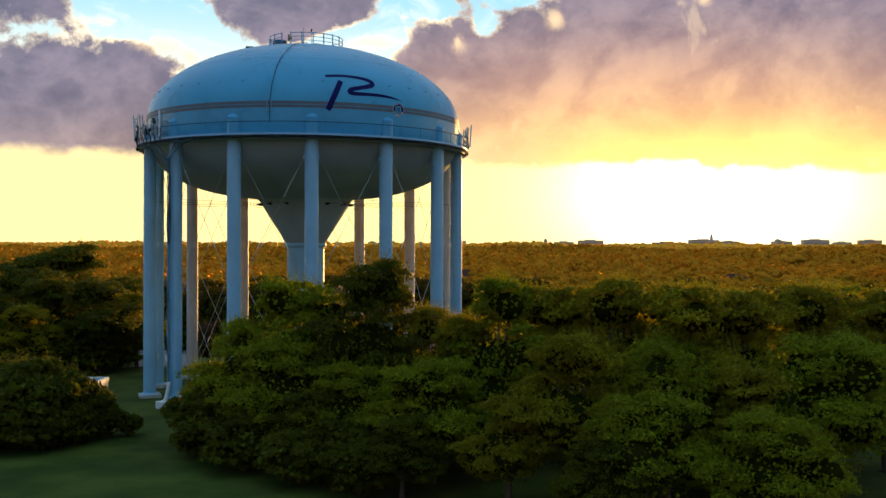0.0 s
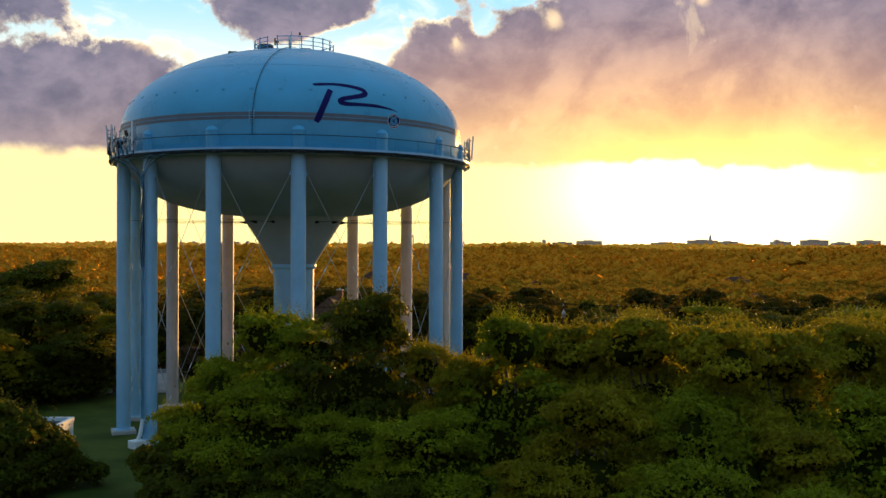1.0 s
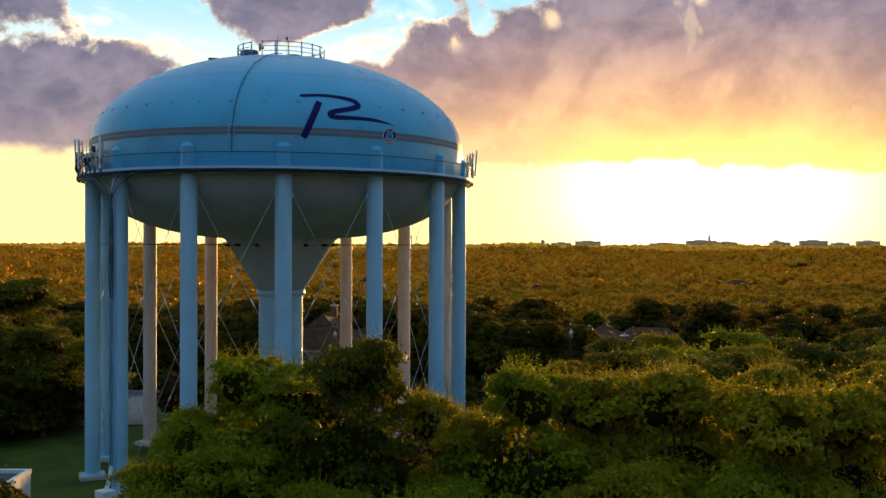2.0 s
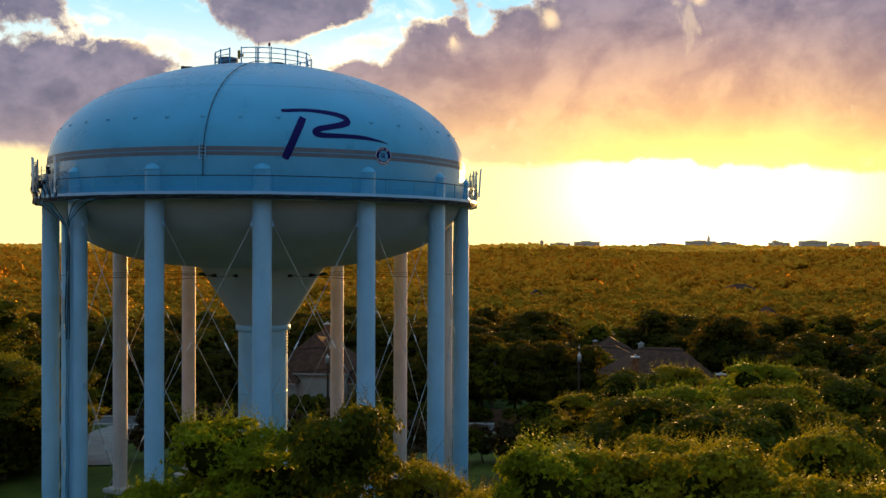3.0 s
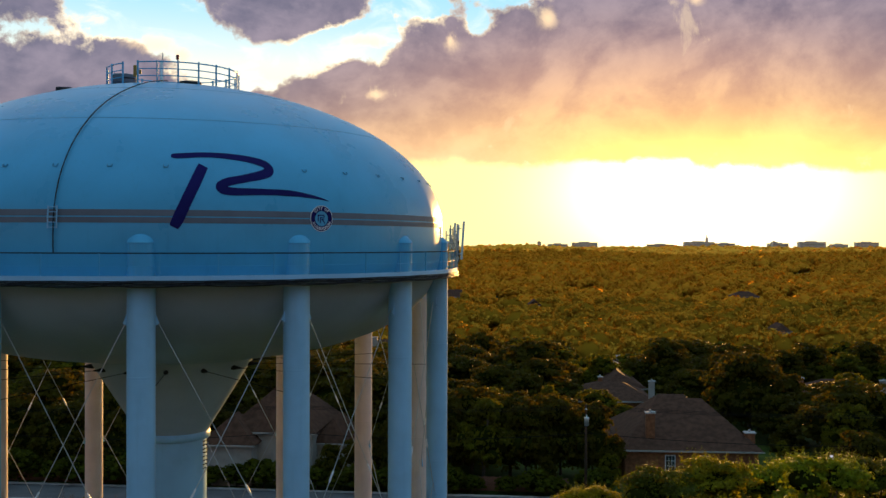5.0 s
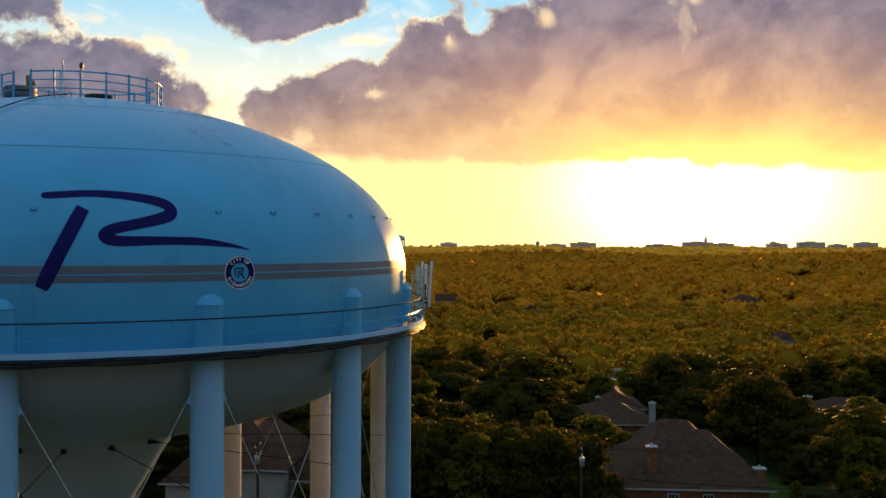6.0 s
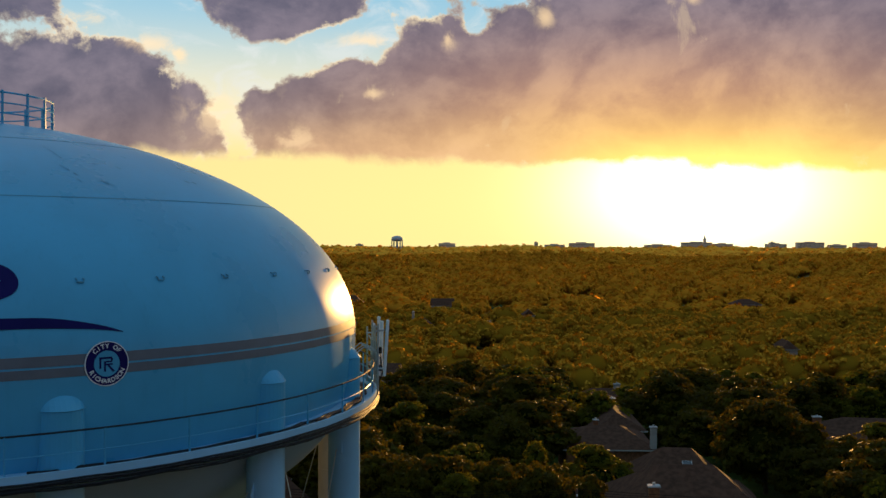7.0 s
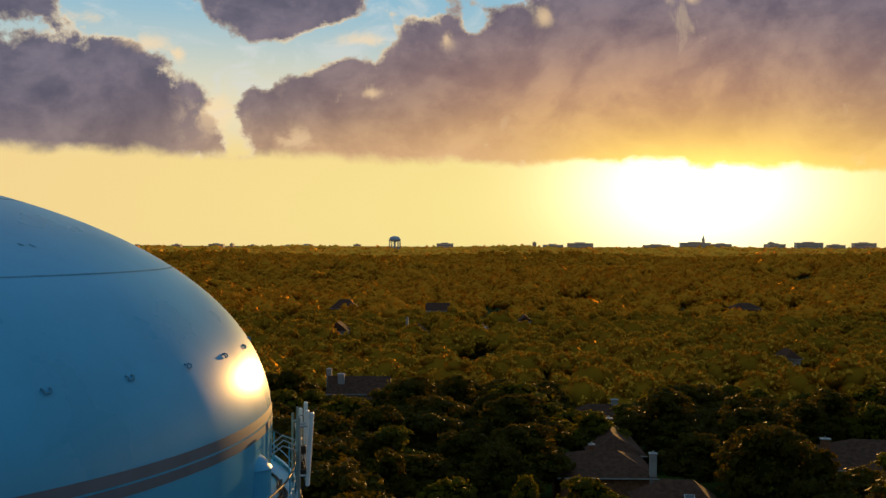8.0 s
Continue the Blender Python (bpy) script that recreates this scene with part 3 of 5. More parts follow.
def build_badge(tank):
    """Round town badge with a lettered ring."""
    place = Matrix.Translation(on_tank(41.6, 25.40, 0.03)) @ pose(0, 0, 0, 90, 0, 41.6)

    def disc(r0, r1, z, n=40):
        g = Geo()
        vs, fs = [], []
        for i in range(n):
            c, s = math.cos(2 * math.pi * i / n), math.sin(2 * math.pi * i / n)
            vs += [(r0 * c, r0 * s, z), (r1 * c, r1 * s, z), (r1 * c, r1 * s, z - 0.02)]
        for i in range(n):
            j = (i + 1) % n
            fs += [(i * 3, i * 3 + 1, j * 3 + 1, j * 3), (i * 3 + 1, i * 3 + 2, j * 3 + 2, j * 3 + 1)]
        return g.add(vs, fs)

    badge = part("badge", disc(0.0, 0.55, 0.0), NAVY, tank, "round navy town badge with white lettering")
    badge.matrix_basis = place
    part("badge_rim", disc(0.545, 0.57, 0.004), WHITE, badge)
    part("badge_field", disc(0.0, 0.33, 0.004), PAINT, badge)
    # plain bent bars in the middle
    g = Geo()
    for x0, y0, x1, y1 in ((-0.20, 0.12, 0.13, 0.17), (-0.20, -0.12, -0.15, 0.12), (-0.08, -0.20, -0.03, 0.06), (-0.03, 0.03, 0.13, 0.07), (0.10, 0.07, 0.15, 0.13), (-0.03, -0.04, 0.14, 0.0)):
        g.box((x0, y0, 0.0), (x1, y1, 0.010))
    g.box((-0.115, -0.025, 0), (0.115, 0.025, 0.012), pose(0.10, -0.12, 0, 0, 0, -50))
    part("badge_emblem", g, NAVY, badge)
    words = (("CITY OF", 0.445, 90.0, -14.5, 0.16), ("RICHARDSON", 0.445, 270.0, 14.0, 0.16))
    for text, r, mid, step, size in words:
        for i, ch in enumerate(text):
            if ch == " ":
                continue
            curve = bpy.data.curves.new("letter", "FONT")
            curve.body, curve.size, curve.align_x, curve.align_y = ch, size, "CENTER", "CENTER"
            curve.extrude, curve.offset = 0.003, 0.004
            tmp = bpy.data.objects.new("letter", curve)
            me = bpy.data.meshes.new_from_object(tmp)
            bpy.data.objects.remove(tmp)
            me.materials.clear()
            me.materials.append(WHITE)
            a = mid + step * (i - (len(text) - 1) / 2)
            ob = part("letter", me, None, badge)
            turn = a - 90 if step < 0 else a + 90
            ob.matrix_basis = pose(r * math.cos(radians(a)), r * math.sin(radians(a)), 0.008, 0, 0, turn)


def build_balcony(tower):
    z = 22.85
    deck = [(14.3, z - 0.10), (15.5, z - 0.10), (15.5, z), (14.3, z)]
    balcony = part("balcony", Geo().lathe(deck, 140), STEEL_PAINT, tower, "narrow steel walkway round the tank")
    part("edge_channel", Geo().lathe([(15.5, z - 0.06), (15.58, z - 0.06), (15.58, z + 0.16), (15.5, z + 0.16)], 140), STEEL_PAINT, balcony)
    part("girder", Geo().lathe([(14.55, z - 0.10), (14.75, z - 0.34), (15.30, z - 0.34), (15.40, z - 0.10)], 140), GREYED_PAINT, balcony)
    post = Geo().box((-0.02, -0.02, 0), (0.02, 0.02, 1.07)).mesh("rail_post", PAINT)
    n_post = 42
    for i in range(n_post):
        a = PHASE + 3 + i * 360 / n_post
        ob = part("rail_post", post, None, balcony)
        ob.matrix_basis = pose(15.46 * math.sin(radians(a)), -15.46 * math.cos(radians(a)), z, 0, 0, a)
    part("top_rail", Geo().tube(arc(15.46, z + 1.07, 0, 360, 140), 0.028, 6, False), CABLE, balcony, "dark top rail")
    part("mid_rail", Geo().tube(arc(15.46, z + 0.55, 0, 360, 140), 0.014, 5, False), PAINT, balcony)
    # cable bundle slung under the edge
    rnd = random.Random(4)
    for j in range(5):
        pts = []
        for i in range(281):
            a = i * 360 / 280
            sag = 0.05 * abs(math.sin(radians(a * N_COL / 2 * 2.0 + j * 20))) + 0.02 * rnd.random()
            pts.append((*column_xy(a, 15.62 + 0.03 * (j % 2)), z - 0.03 - 0.045 * j - sag * (0.3 + 0.2 * j)))
        part("cable", Geo().tube(pts, 0.026, 5, False), CABLE, balcony)
    for a0, a1, r in ((34, 112, 14.98), (52, 108, 15.06), (70, 104, 15.16), (-84, -34, 14.98), (-80, -46, 15.08)):
        part("deck_cable", Geo().tube([(*column_xy(a, r + 0.05 * math.sin(a * 0.9)), z + 0.045 + 0.03 * rnd.random()) for a in np.arange(a0, a1, 2.0)], 0.045, 5), CABLE, balcony)
    # feeder cables down one column on a ladder rack
    ca = PHASE - 2 * 360 / N_COL
    cx, cy = column_at(-2)
    side = Vector((-0.53, -0.85, 0)).normalized()
    base = Vector((cx, cy, 0)) + side * 0.66
    across = Vector((-side.y, side.x, 0))
    rack = part("cable_rack", Geo().box((-0.02, -0.02, 0), (0.02, 0.02, 0.02)), GALV, tower, "ladder rack full of black feeder cables")
    g = Geo()
    for s in (-0.26, 0.22):
        g.tube([base + across * s + Vector((0, 0, 1.2)), base + across * s + Vector((0, 0, 21.4))], 0.03, 5)
    for h in np.arange(1.6, 21.4, 0.75):
        g.tube([base + across * -0.26 + Vector((0, 0, h)), base + across * 0.22 + Vector((0, 0, h))], 0.03, 4)
    part("rack_frame", g, STEEL_PAINT, rack)
    for j in range(9):
        s = -0.20 + 0.045 * j
        pts = [base + across * s + side * 0.07 + Vector((0, 0, h)) + (side + across * rnd.uniform(-1, 1)) * 0.03 * math.sin(h * 1.3 + j * 2) for h in np.arange(1.0 if j % 2 else 14.0, 20.0, 1.4)]
        fan = ca + (-3.0 - 2.2 * (5 - j) if j < 5 else 1.0 + 2.6 * (j - 4))
        pts += [base + across * (s * 1.25) + side * 0.16 + Vector((0, 0, 21.0)), Vector((*column_xy((ca + fan) / 2, 15.45), 21.9)), Vector((*column_xy(fan, 15.62), 22.5)), Vector((*column_xy(fan + (-4 if j < 5 else 4), 15.66), 22.58))]
        part("feeder_cable", Geo().tube(smooth_rows(pts, 4), 0.03, 5), SEAM if j % 2 else CABLE, rack, "", True)
    foot = base + side * 0.55
    part("cable_box", Geo().box((-0.55, -0.5, 0), (0.55, 0.5, 0.62), Matrix.Translation(foot) @ pose(0, 0, 0, 0, 0, ca), 0.03), WHITE, rack, "white steel cable box at the foot")
    part("cable_duct", Geo().tube([foot + Vector((0, 0, 0.5)), base + side * 0.3 + Vector((0, 0, 1.0)), base + Vector((0, 0, 2.2))], 0.16, 8), WHITE, rack)
    # sector antennas on pipe frames at three places on the rail: angle, radius, foot, top, width
    sectors = (
        ((95.2, 15.86, 23.42, 25.56, 0.19), (99.5, 15.80, 23.25, 25.42, 0.17), (103.0, 15.78, 23.15, 25.52, 0.15), (106.0, 15.70, 23.3, 25.2, 0.15)),
        ((-78.0, 15.88, 23.55, 26.0, 0.19), (-73.5, 15.78, 23.4, 25.5, 0.17), (-58.0, 15.74, 23.3, 25.5, 0.17), (-42.2, 15.66, 23.1, 25.35, 0.18)),
        ((176.0, 15.86, 23.4, 25.6, 0.19), (180.0, 15.8, 23.3, 25.4, 0.17), (184.0, 15.8, 23.4, 25.5, 0.17)),
    )
    for row in sectors:
        for q, (a, r, h0, h1, w) in enumerate(row):
            x, y = column_xy(a, r)
            tilt = Matrix.Translation((x, y, h0)) @ pose(0, 0, 0, 3.5 if q == 0 else 0.5, 0, a)
            ant = part("antenna", Geo().box((-w / 2, -0.06, 0), (w / 2, 0.06, h1 - h0), tilt, 0.03), WHITE, tower, "slim white panel antenna")
            mx, my = column_xy(a, r - 0.24)
            part("antenna_mast", Geo().tube([(mx, my, 22.8), (mx, my, h1 - 0.15)], 0.038, 6), GALV, ant)
            for h in (h0 + 0.3, h1 - 0.4):
                part("clamp", Geo().tube([(mx, my, h), (x, y, h)], 0.035, 5), GALV, ant)
        # the frame that carries them: pipes, rungs, boxes and cable tails
        for a in np.arange(row[0][0] + (2.0 if row[0][0] > 0 else 1.5), row[-1][0], 3.1):
            r = 15.5 + 0.12 * rnd.random()
            h1 = rnd.uniform(24.5, 25.3)
            x, y = column_xy(a, r)
            pipe = part("antenna_mast", Geo().tube([(x, y, 22.8), (x, y, h1)], 0.032, 6), GALV, tower)
            for h in (23.55, 24.15, 24.6):
                part("cross_pipe", Geo().tube([column_xy(a, r) + (h,), column_xy(a + 3.1, r + 0.04) + (h + rnd.uniform(-0.1, 0.1),)], 0.024, 5), GALV, pipe)
            part("stay", Geo().tube([column_xy(a, 14.75) + (24.2,), column_xy(a + 0.6, 15.1) + (24.45,), (x, y, 24.3)], 0.026, 5), GALV, pipe)
            for q in range(2):
                h = rnd.uniform(23.2, 24.5)
                m = Matrix.Translation((*column_xy(a + rnd.uniform(-0.6, 0.6), r + 0.10), h)) @ pose(0, 0, 0, 0, 0, a)
                part("radio_unit", Geo().box((-0.11, -0.08, 0), (0.11, 0.08, rnd.uniform(0.22, 0.42)), m, 0.02), CABLE if rnd.random() < 0.6 else GALV, pipe)
            for q in range(3):
                da = rnd.uniform(-1.2, 1.2)
                part("cable_tail", Geo().tube(smooth_rows([column_xy(a, r + 0.1) + (23.9 + 0.2 * q,), column_xy(a + da, r + 0.2) + (23.5,), column_xy(a + da * 0.5, r + 0.06) + (23.1,), column_xy(a + da, 15.64) + (22.6,)], 4), 0.02, 4), CABLE, pipe)


def column_xy(angle, r):
    return r * math.sin(radians(angle)), -r * math.cos(radians(angle))


def smooth_rows(pts, n):
    return [Vector(p) for p in smooth_curve([tuple(p) for p in pts], n)]


def build_top(tower):
    """Guard rail, vent, hatch and mast on the crown of the dome."""
    rr = 3.5
    z = z_at_radius(rr)
    crown = part("crown_railing", Geo().tube(arc(rr, z + 1.08, -14, 330, 90), 0.034, 6), PAINT, tower, "pale blue three-rail guard ring on the dome")
    for h in (0.72, 0.36):
        part("crown_rail", Geo().tube(arc(rr, z + h, -14, 330, 90), 0.028, 5), PAINT, crown)
    post = Geo().box((-0.035, -0.035, -0.1), (0.035, 0.035, 1.16)).mesh("crown_post", PAINT)
    for a in np.arange(-14, 331, 17.2):
        ob = part("crown_post", post, None, crown)
        ob.matrix_basis = pose(*column_xy(a, rr), z, 0, 0, a)
    x, y = column_xy(-62, 2.6)
    zz = z_at_radius(2.6)
    vent = part("roof_vent", Geo().lathe([(0.50, zz - 0.25), (0.52, zz + 0.12), (0.66, zz + 0.14), (0.70, zz + 0.22), (0.70, zz + 0.36), (0.64, zz + 0.38), (0.64, zz + 0.42), (0.70, zz + 0.44), (0.70, zz + 0.58), (0.64, zz + 0.64), (0.2, zz + 0.70), (0.001, zz + 0.71)], 28, centre=(x, y)), STRIPE, tower, "low round dark banded roof vent")
    part("vent_mesh", Geo().lathe([(0.655, zz + 0.37), (0.655, zz + 0.43)], 28, centre=(x, y)), CABLE, vent)
    px, py, pz = 0.17, -2.7, z_at_radius(2.7)
    mast = part("mast_post", Geo().tube([(px, py, pz - 0.1), (px, py, pz + 1.15)], 0.09, 8), WHITE, tower, "short white post with a beacon")
    part("beacon_pole", Geo().tube([(px + 0.06, py, pz + 1.0), (px + 0.06, py, pz + 1.55)], 0.03, 6), GALV, mast)
    lx, ly = px + 0.75, py + 0.3
    part("whip", Geo().tube([(lx, ly, pz - 0.1), (lx, ly, pz + 1.3)], 0.025, 6), GALV, mast)
    part("beacon", Geo().lathe([(0.04, pz + 1.25), (0.09, pz + 1.3), (0.09, pz + 1.45), (0.05, pz + 1.52), (0.001, pz + 1.53)], 10, centre=(lx, ly)), RED, mast, "red beacon lamp", True)
    gx, gy = column_xy(-19, 3.3)
    box = part("gate_box", Geo().box((-0.09, -0.06, 0.35), (0.09, 0.06, 0.95), Matrix.Translation((gx, gy, z)), 0.02), YELLOW, tower, "small yellow box on the railing")
    part("box_arm", Geo().box((0.05, -0.04, 0.5), (0.32, 0.04, 0.72), Matrix.Translation((gx, gy, z)), 0.02), YELLOW, box)
    hx, hy = column_xy(48, 1.6)
    hz = z_at_radius(1.6)
    part("hatch", Geo().lathe([(0.62, hz - 0.2), (0.62, hz + 0.16), (0.55, hz + 0.2), (0.001, hz + 0.22)], 24, centre=(hx, hy)), CABLE, tower, "dark round roof hatch", True)
    bx, by = column_xy(-56, 5.7)
    bz = z_at_radius(5.7) - 0.12
    part("roof_box", Geo().box((-0.42, -0.4, -0.25), (0.42, 0.4, 0.30), Matrix.Translation((bx, by, bz)) @ pose(0, 0, 0, 0, 0, -75), 0.05), CABLE, tower, "dark low box on the dome")


build_tower()


# ---------------------------------------------------------------- trees
def leaf_cloud(rng, centres, radii, count, size, squash=0.85, loose=0.45, tri=False, bough=False):
    """Leaves on the outsides of overlapping clumps: vertices and faces as arrays."""
    centres, radii = np.array(centres), np.array(radii)
    pick = rng.choice(len(radii), size=int(count * 2.2), p=radii ** 2 / (radii ** 2).sum())
    d = rng.normal(size=(len(pick), 3))
    d /= np.linalg.norm(d, axis=1)[:, None]
    if bough:
        d[:, 2] = np.where(d[:, 2] < -0.15, -d[:, 2], d[:, 2])
    shell = rng.uniform(0.70, 1.10, len(pick)) + (rng.uniform(0, 1, len(pick)) ** 9) * 0.35
    p = centres[pick] + d * (radii[pick] * shell)[:, None] * np.array([1, 1, squash])
    keep = np.ones(len(p), bool)
    for c, r in zip(centres, radii):
        q = (p - c) / np.array([1, 1, squash])
        keep &= (np.linalg.norm(q, axis=1) > r * 0.66)
    p, d = p[keep][:count], d[keep][:count]
    n = len(p)
    nrm = d + rng.normal(size=(n, 3)) * loose + np.array([0, 0, 0.25])
    nrm /= np.linalg.norm(nrm, axis=1)[:, None]
    ref = rng.normal(size=(n, 3))
    a = np.cross(nrm, ref)
    a /= np.linalg.norm(a, axis=1)[:, None]
    b = np.cross(nrm, a)
    s = size * rng.uniform(0.55, 1.25, n)[:, None]
    v = np.stack([p - a * s * 0.62, p - b * s * 0.36 + nrm * s * 0.12, p + a * s * 0.62, p + b * s * 0.36 + nrm * s * 0.12], 1).reshape(-1, 3)
    if tri:
        v = np.stack([p - a * s * 0.55 - b * s * 0.35, p + a * s * 0.55 - b * s * 0.30, p + b * s * 0.60 + nrm * s * 0.1], 1).reshape(-1, 3)
        return v, np.arange(n * 3).reshape(-1, 3)
    f = np.arange(n * 4).reshape(-1, 4)
    return v, f


def core_blobs(centres, radii, k=0.72, squash=0.85, sub=1):
    """Inner masses of a crown, mostly given the dark colour of shade between leaves."""
    bm = bmesh.new()
    bmesh.ops.create_icosphere(bm, subdivisions=sub, radius=1.0)
    bm.verts.index_update()
    base = np.array([v.co[:] for v in bm.verts])
    tri = np.array([[v.index for v in f.verts] for f in bm.faces])
    bm.free()
    vs, fs = [], []
    for i, (c, r) in enumerate(zip(centres, radii)):
        vs.append(base * r * k * np.array([1, 1, squash]) + np.array(c))
        fs.append(tri + i * len(base))
    return np.concatenate(vs), np.concatenate(fs)


def array_mesh(name, blocks, mat, inner=None):
    """A mesh from several (vertices, faces) blocks of arrays; every other block takes the inner material, mostly a
    painted shade, where inner is given.
    """
    verts, loops, starts, n, at = [], [], [], 0, 0
    for v, f in blocks:
        verts.append(v)
        loops.append((f + n).ravel())
        k = f.shape[1]
        starts.append(at + np.arange(len(f)) * k)
        n += len(v)
        at += f.size
    verts, loops = np.concatenate(verts), np.concatenate(loops)
    starts = np.concatenate(starts)
    me = bpy.data.meshes.new(name)
    me.vertices.add(len(verts))
    me.vertices.foreach_set("co", verts.astype(np.float32).ravel())
    me.loops.add(len(loops))
    me.loops.foreach_set("vertex_index", loops.astype(np.int32))
    me.polygons.add(len(starts))
    me.polygons.foreach_set("loop_start", starts.astype(np.int32))
    me.materials.append(mat)
    if inner is not None:
        me.materials.append(inner)
        kinds = np.concatenate([np.full(len(f), 1 - i % 2) for i, (v, f) in enumerate(blocks)])
        me.polygons.foreach_set("material_index", kinds.astype(np.int32))
        me.shade_smooth()
    me.update(calc_edges=True)
    me.validate()
    return me


def dome_plan(rng, height, width, tufts, low=0.2, lobes=9, tuft=(0.025, 0.065)):
    """Tufts over a lobed dome, and the lobes themselves."""
    lc, lr = [(0.0, 0.0, height * 0.52)], [width * 0.385]
    for i in range(lobes):
        a = 2 * math.pi * (i + rng.uniform(-0.3, 0.3)) / lobes
        r = width * rng.uniform(0.12, 0.22)
        q = width / 2 - r * rng.uniform(0.85, 1.15)
        lc.append((q * math.cos(a), q * math.sin(a), height * rng.uniform(0.36, 0.64)))
        lr.append(r)
    for i in range(lobes // 2):
        a, q = rng.uniform(0, 2 * math.pi), width * rng.uniform(0.05, 0.22)
        r = width * rng.uniform(0.12, 0.19)
        lc.append((q * math.cos(a), q * math.sin(a), height - r * rng.uniform(0.9, 1.3)))
        lr.append(r)
    cs, rs = [], []
    while len(cs) < tufts:
        i = int(rng.integers(len(lc)))
        d = rng.normal(size=3)
        d[2] += 0.25
        d /= np.linalg.norm(d)
        p = np.array(lc[i]) + d * lr[i] * np.array([1, 1, 0.85])
        if p[2] < height * low or any(np.linalg.norm((p - np.array(c)) / np.array([1, 1, 0.85])) < r * 0.86 for c, r in zip(lc, lr)):
            continue
        cs.append(tuple(p))
        rs.append(width * rng.uniform(*tuft))
    return cs, rs, lc, lr


def sprigs(rng, cs, rs, height, count, size):
    """Upright leafy shoots that stand out of the top of a crown."""
    tops = [(c, r) for c, r in zip(cs, rs) if c[2] > height * 0.55]
    v = []
    for i in range(count):
        c, r = tops[int(rng.integers(len(tops)))]
        p = np.array(c) + np.array([rng.normal() * r * 0.5, rng.normal() * r * 0.5, r * 0.4])
        lean = np.array([rng.normal() * 0.22, rng.normal() * 0.22, 1.0])
        span = rng.uniform(0.5, 1.3)
        for q in range(11):
            at = p + lean * span * q / 11
            a = rng.uniform(0, 2 * math.pi)
            w = np.array([math.cos(a), math.sin(a), 0.55])
            u = np.array([-math.sin(a), math.cos(a), 0.2])
            s = size * (1.1 - 0.06 * q)
            v += [at, at + w * s * 0.9 + u * s * 0.3, at + w * s * 0.7 - u * s * 0.35]
    return np.array(v), np.arange(len(v)).reshape(-1, 3)


def tree_model(name, seed, height, width, tufts, leaves, size, mat, label, low=0.22, shoots=0):
    """A tree with a tapered trunk, limbs and a crown of leaves; the model that its copies share."""
    rng = np.random.default_rng(seed)
    cs, rs, lc, lr = dome_plan(rng, height, width, tufts, low, 9, (0.055, 0.135) if shoots else (0.04, 0.09))
    blocks = [leaf_cloud(rng, cs, rs, int(leaves * 0.86), size, 0.55 if shoots else 0.7, 0.45, True, True), leaf_cloud(rng, lc, lr, int(leaves * 0.14), size * 1.25, 0.85, 0.6, True)]
    if shoots:
        blocks.append(sprigs(rng, cs, rs, height, shoots, size))
    crown = array_mesh("crown", blocks, mat)
    inner = array_mesh("inner_crown", [core_blobs(lc, lr, 0.66, sub=2)], CROWN_SHADE)
    g = Geo()
    lean = rng.uniform(-0.3, 0.3, 2)
    fork = height * 0.3
    g.tube([(0, 0, -0.6), (0, 0, 0.15), (lean[0] * 0.5, lean[1] * 0.5, fork * 0.6), (lean[0], lean[1], fork)], [height * 0.036, height * 0.028, height * 0.022, height * 0.02], 8)
    for c in lc:
        mid = (lean[0] * 0.5 + c[0] * 0.45, lean[1] * 0.5 + c[1] * 0.45, fork + (c[2] - fork) * 0.4)
        g.tube([(lean[0] * 0.8, lean[1] * 0.8, fork * 0.85), mid, c], [height * 0.014, height * 0.010, height * 0.004], 5)
    trunk = g.mesh("trunk", BARK, True)
    return dict(name=name, crown=crown, inner=inner, trunk=trunk, height=height, label=label)


def plant(model, x, y, top, width_scale=1.0, turn=0.0, group="", base=None):
    """Puts a copy of a tree model so that its crown ends at the height top."""
    z = float(ground_z(x, y)) if base is None else base
    s = (top - z) / model["height"]
    w = s * width_scale
    ob = thing(model["name"], model["label"], "tree" if model["name"] != "shrub" else "shrub",
               Matrix.Translation((x, y, z)) @ pose(0, 0, 0, 0, 0, turn) @ Matrix.Diagonal((w, w, s, 1)), group)
    part("trunk", model["trunk"], None, ob)
    part("crown", model["crown"], None, ob)
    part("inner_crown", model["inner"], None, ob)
    return ob


NEAR = [
    tree_model("tree", 11, 11.0, 9.0, 95, 17000, 0.21, LEAF_DARK, "broad dark green tree with a dense uneven crown", 0.15, 102),
    tree_model("tree", 12, 11.0, 8.0, 85, 17000, 0.21, LEAF_FRESH, "fresh green tree with a loose feathery crown", 0.15, 289),
    tree_model("tree", 13, 10.0, 9.5, 100, 17000, 0.21, LEAF_FRESH, "wide fresh green tree with drooping leafy branches", 0.10, 204),
    tree_model("tree", 14, 11.0, 8.4, 85, 17000, 0.21, LEAF_OLIVE, "olive green tree with sunlit leaf tips", 0.15, 204),
]
SHRUB = tree_model("shrub", 15, 3.0, 4.2, 60, 4600, 0.21, LEAF_DARK, "low rounded dark green shrub on the grass", 0.02, 20)
HEDGE = tree_model("shrub", 16, 3.0, 3.6, 40, 1700, 0.30, LEAF_DARK, "dark clipped shrub beside the road", 0.02)
RED_HEDGE = tree_model("shrub", 17, 4.0, 3.4, 60, 3600, 0.24, LEAF_RED, "tall dark reddish hedge shrub behind the tower", 0.02, 30)
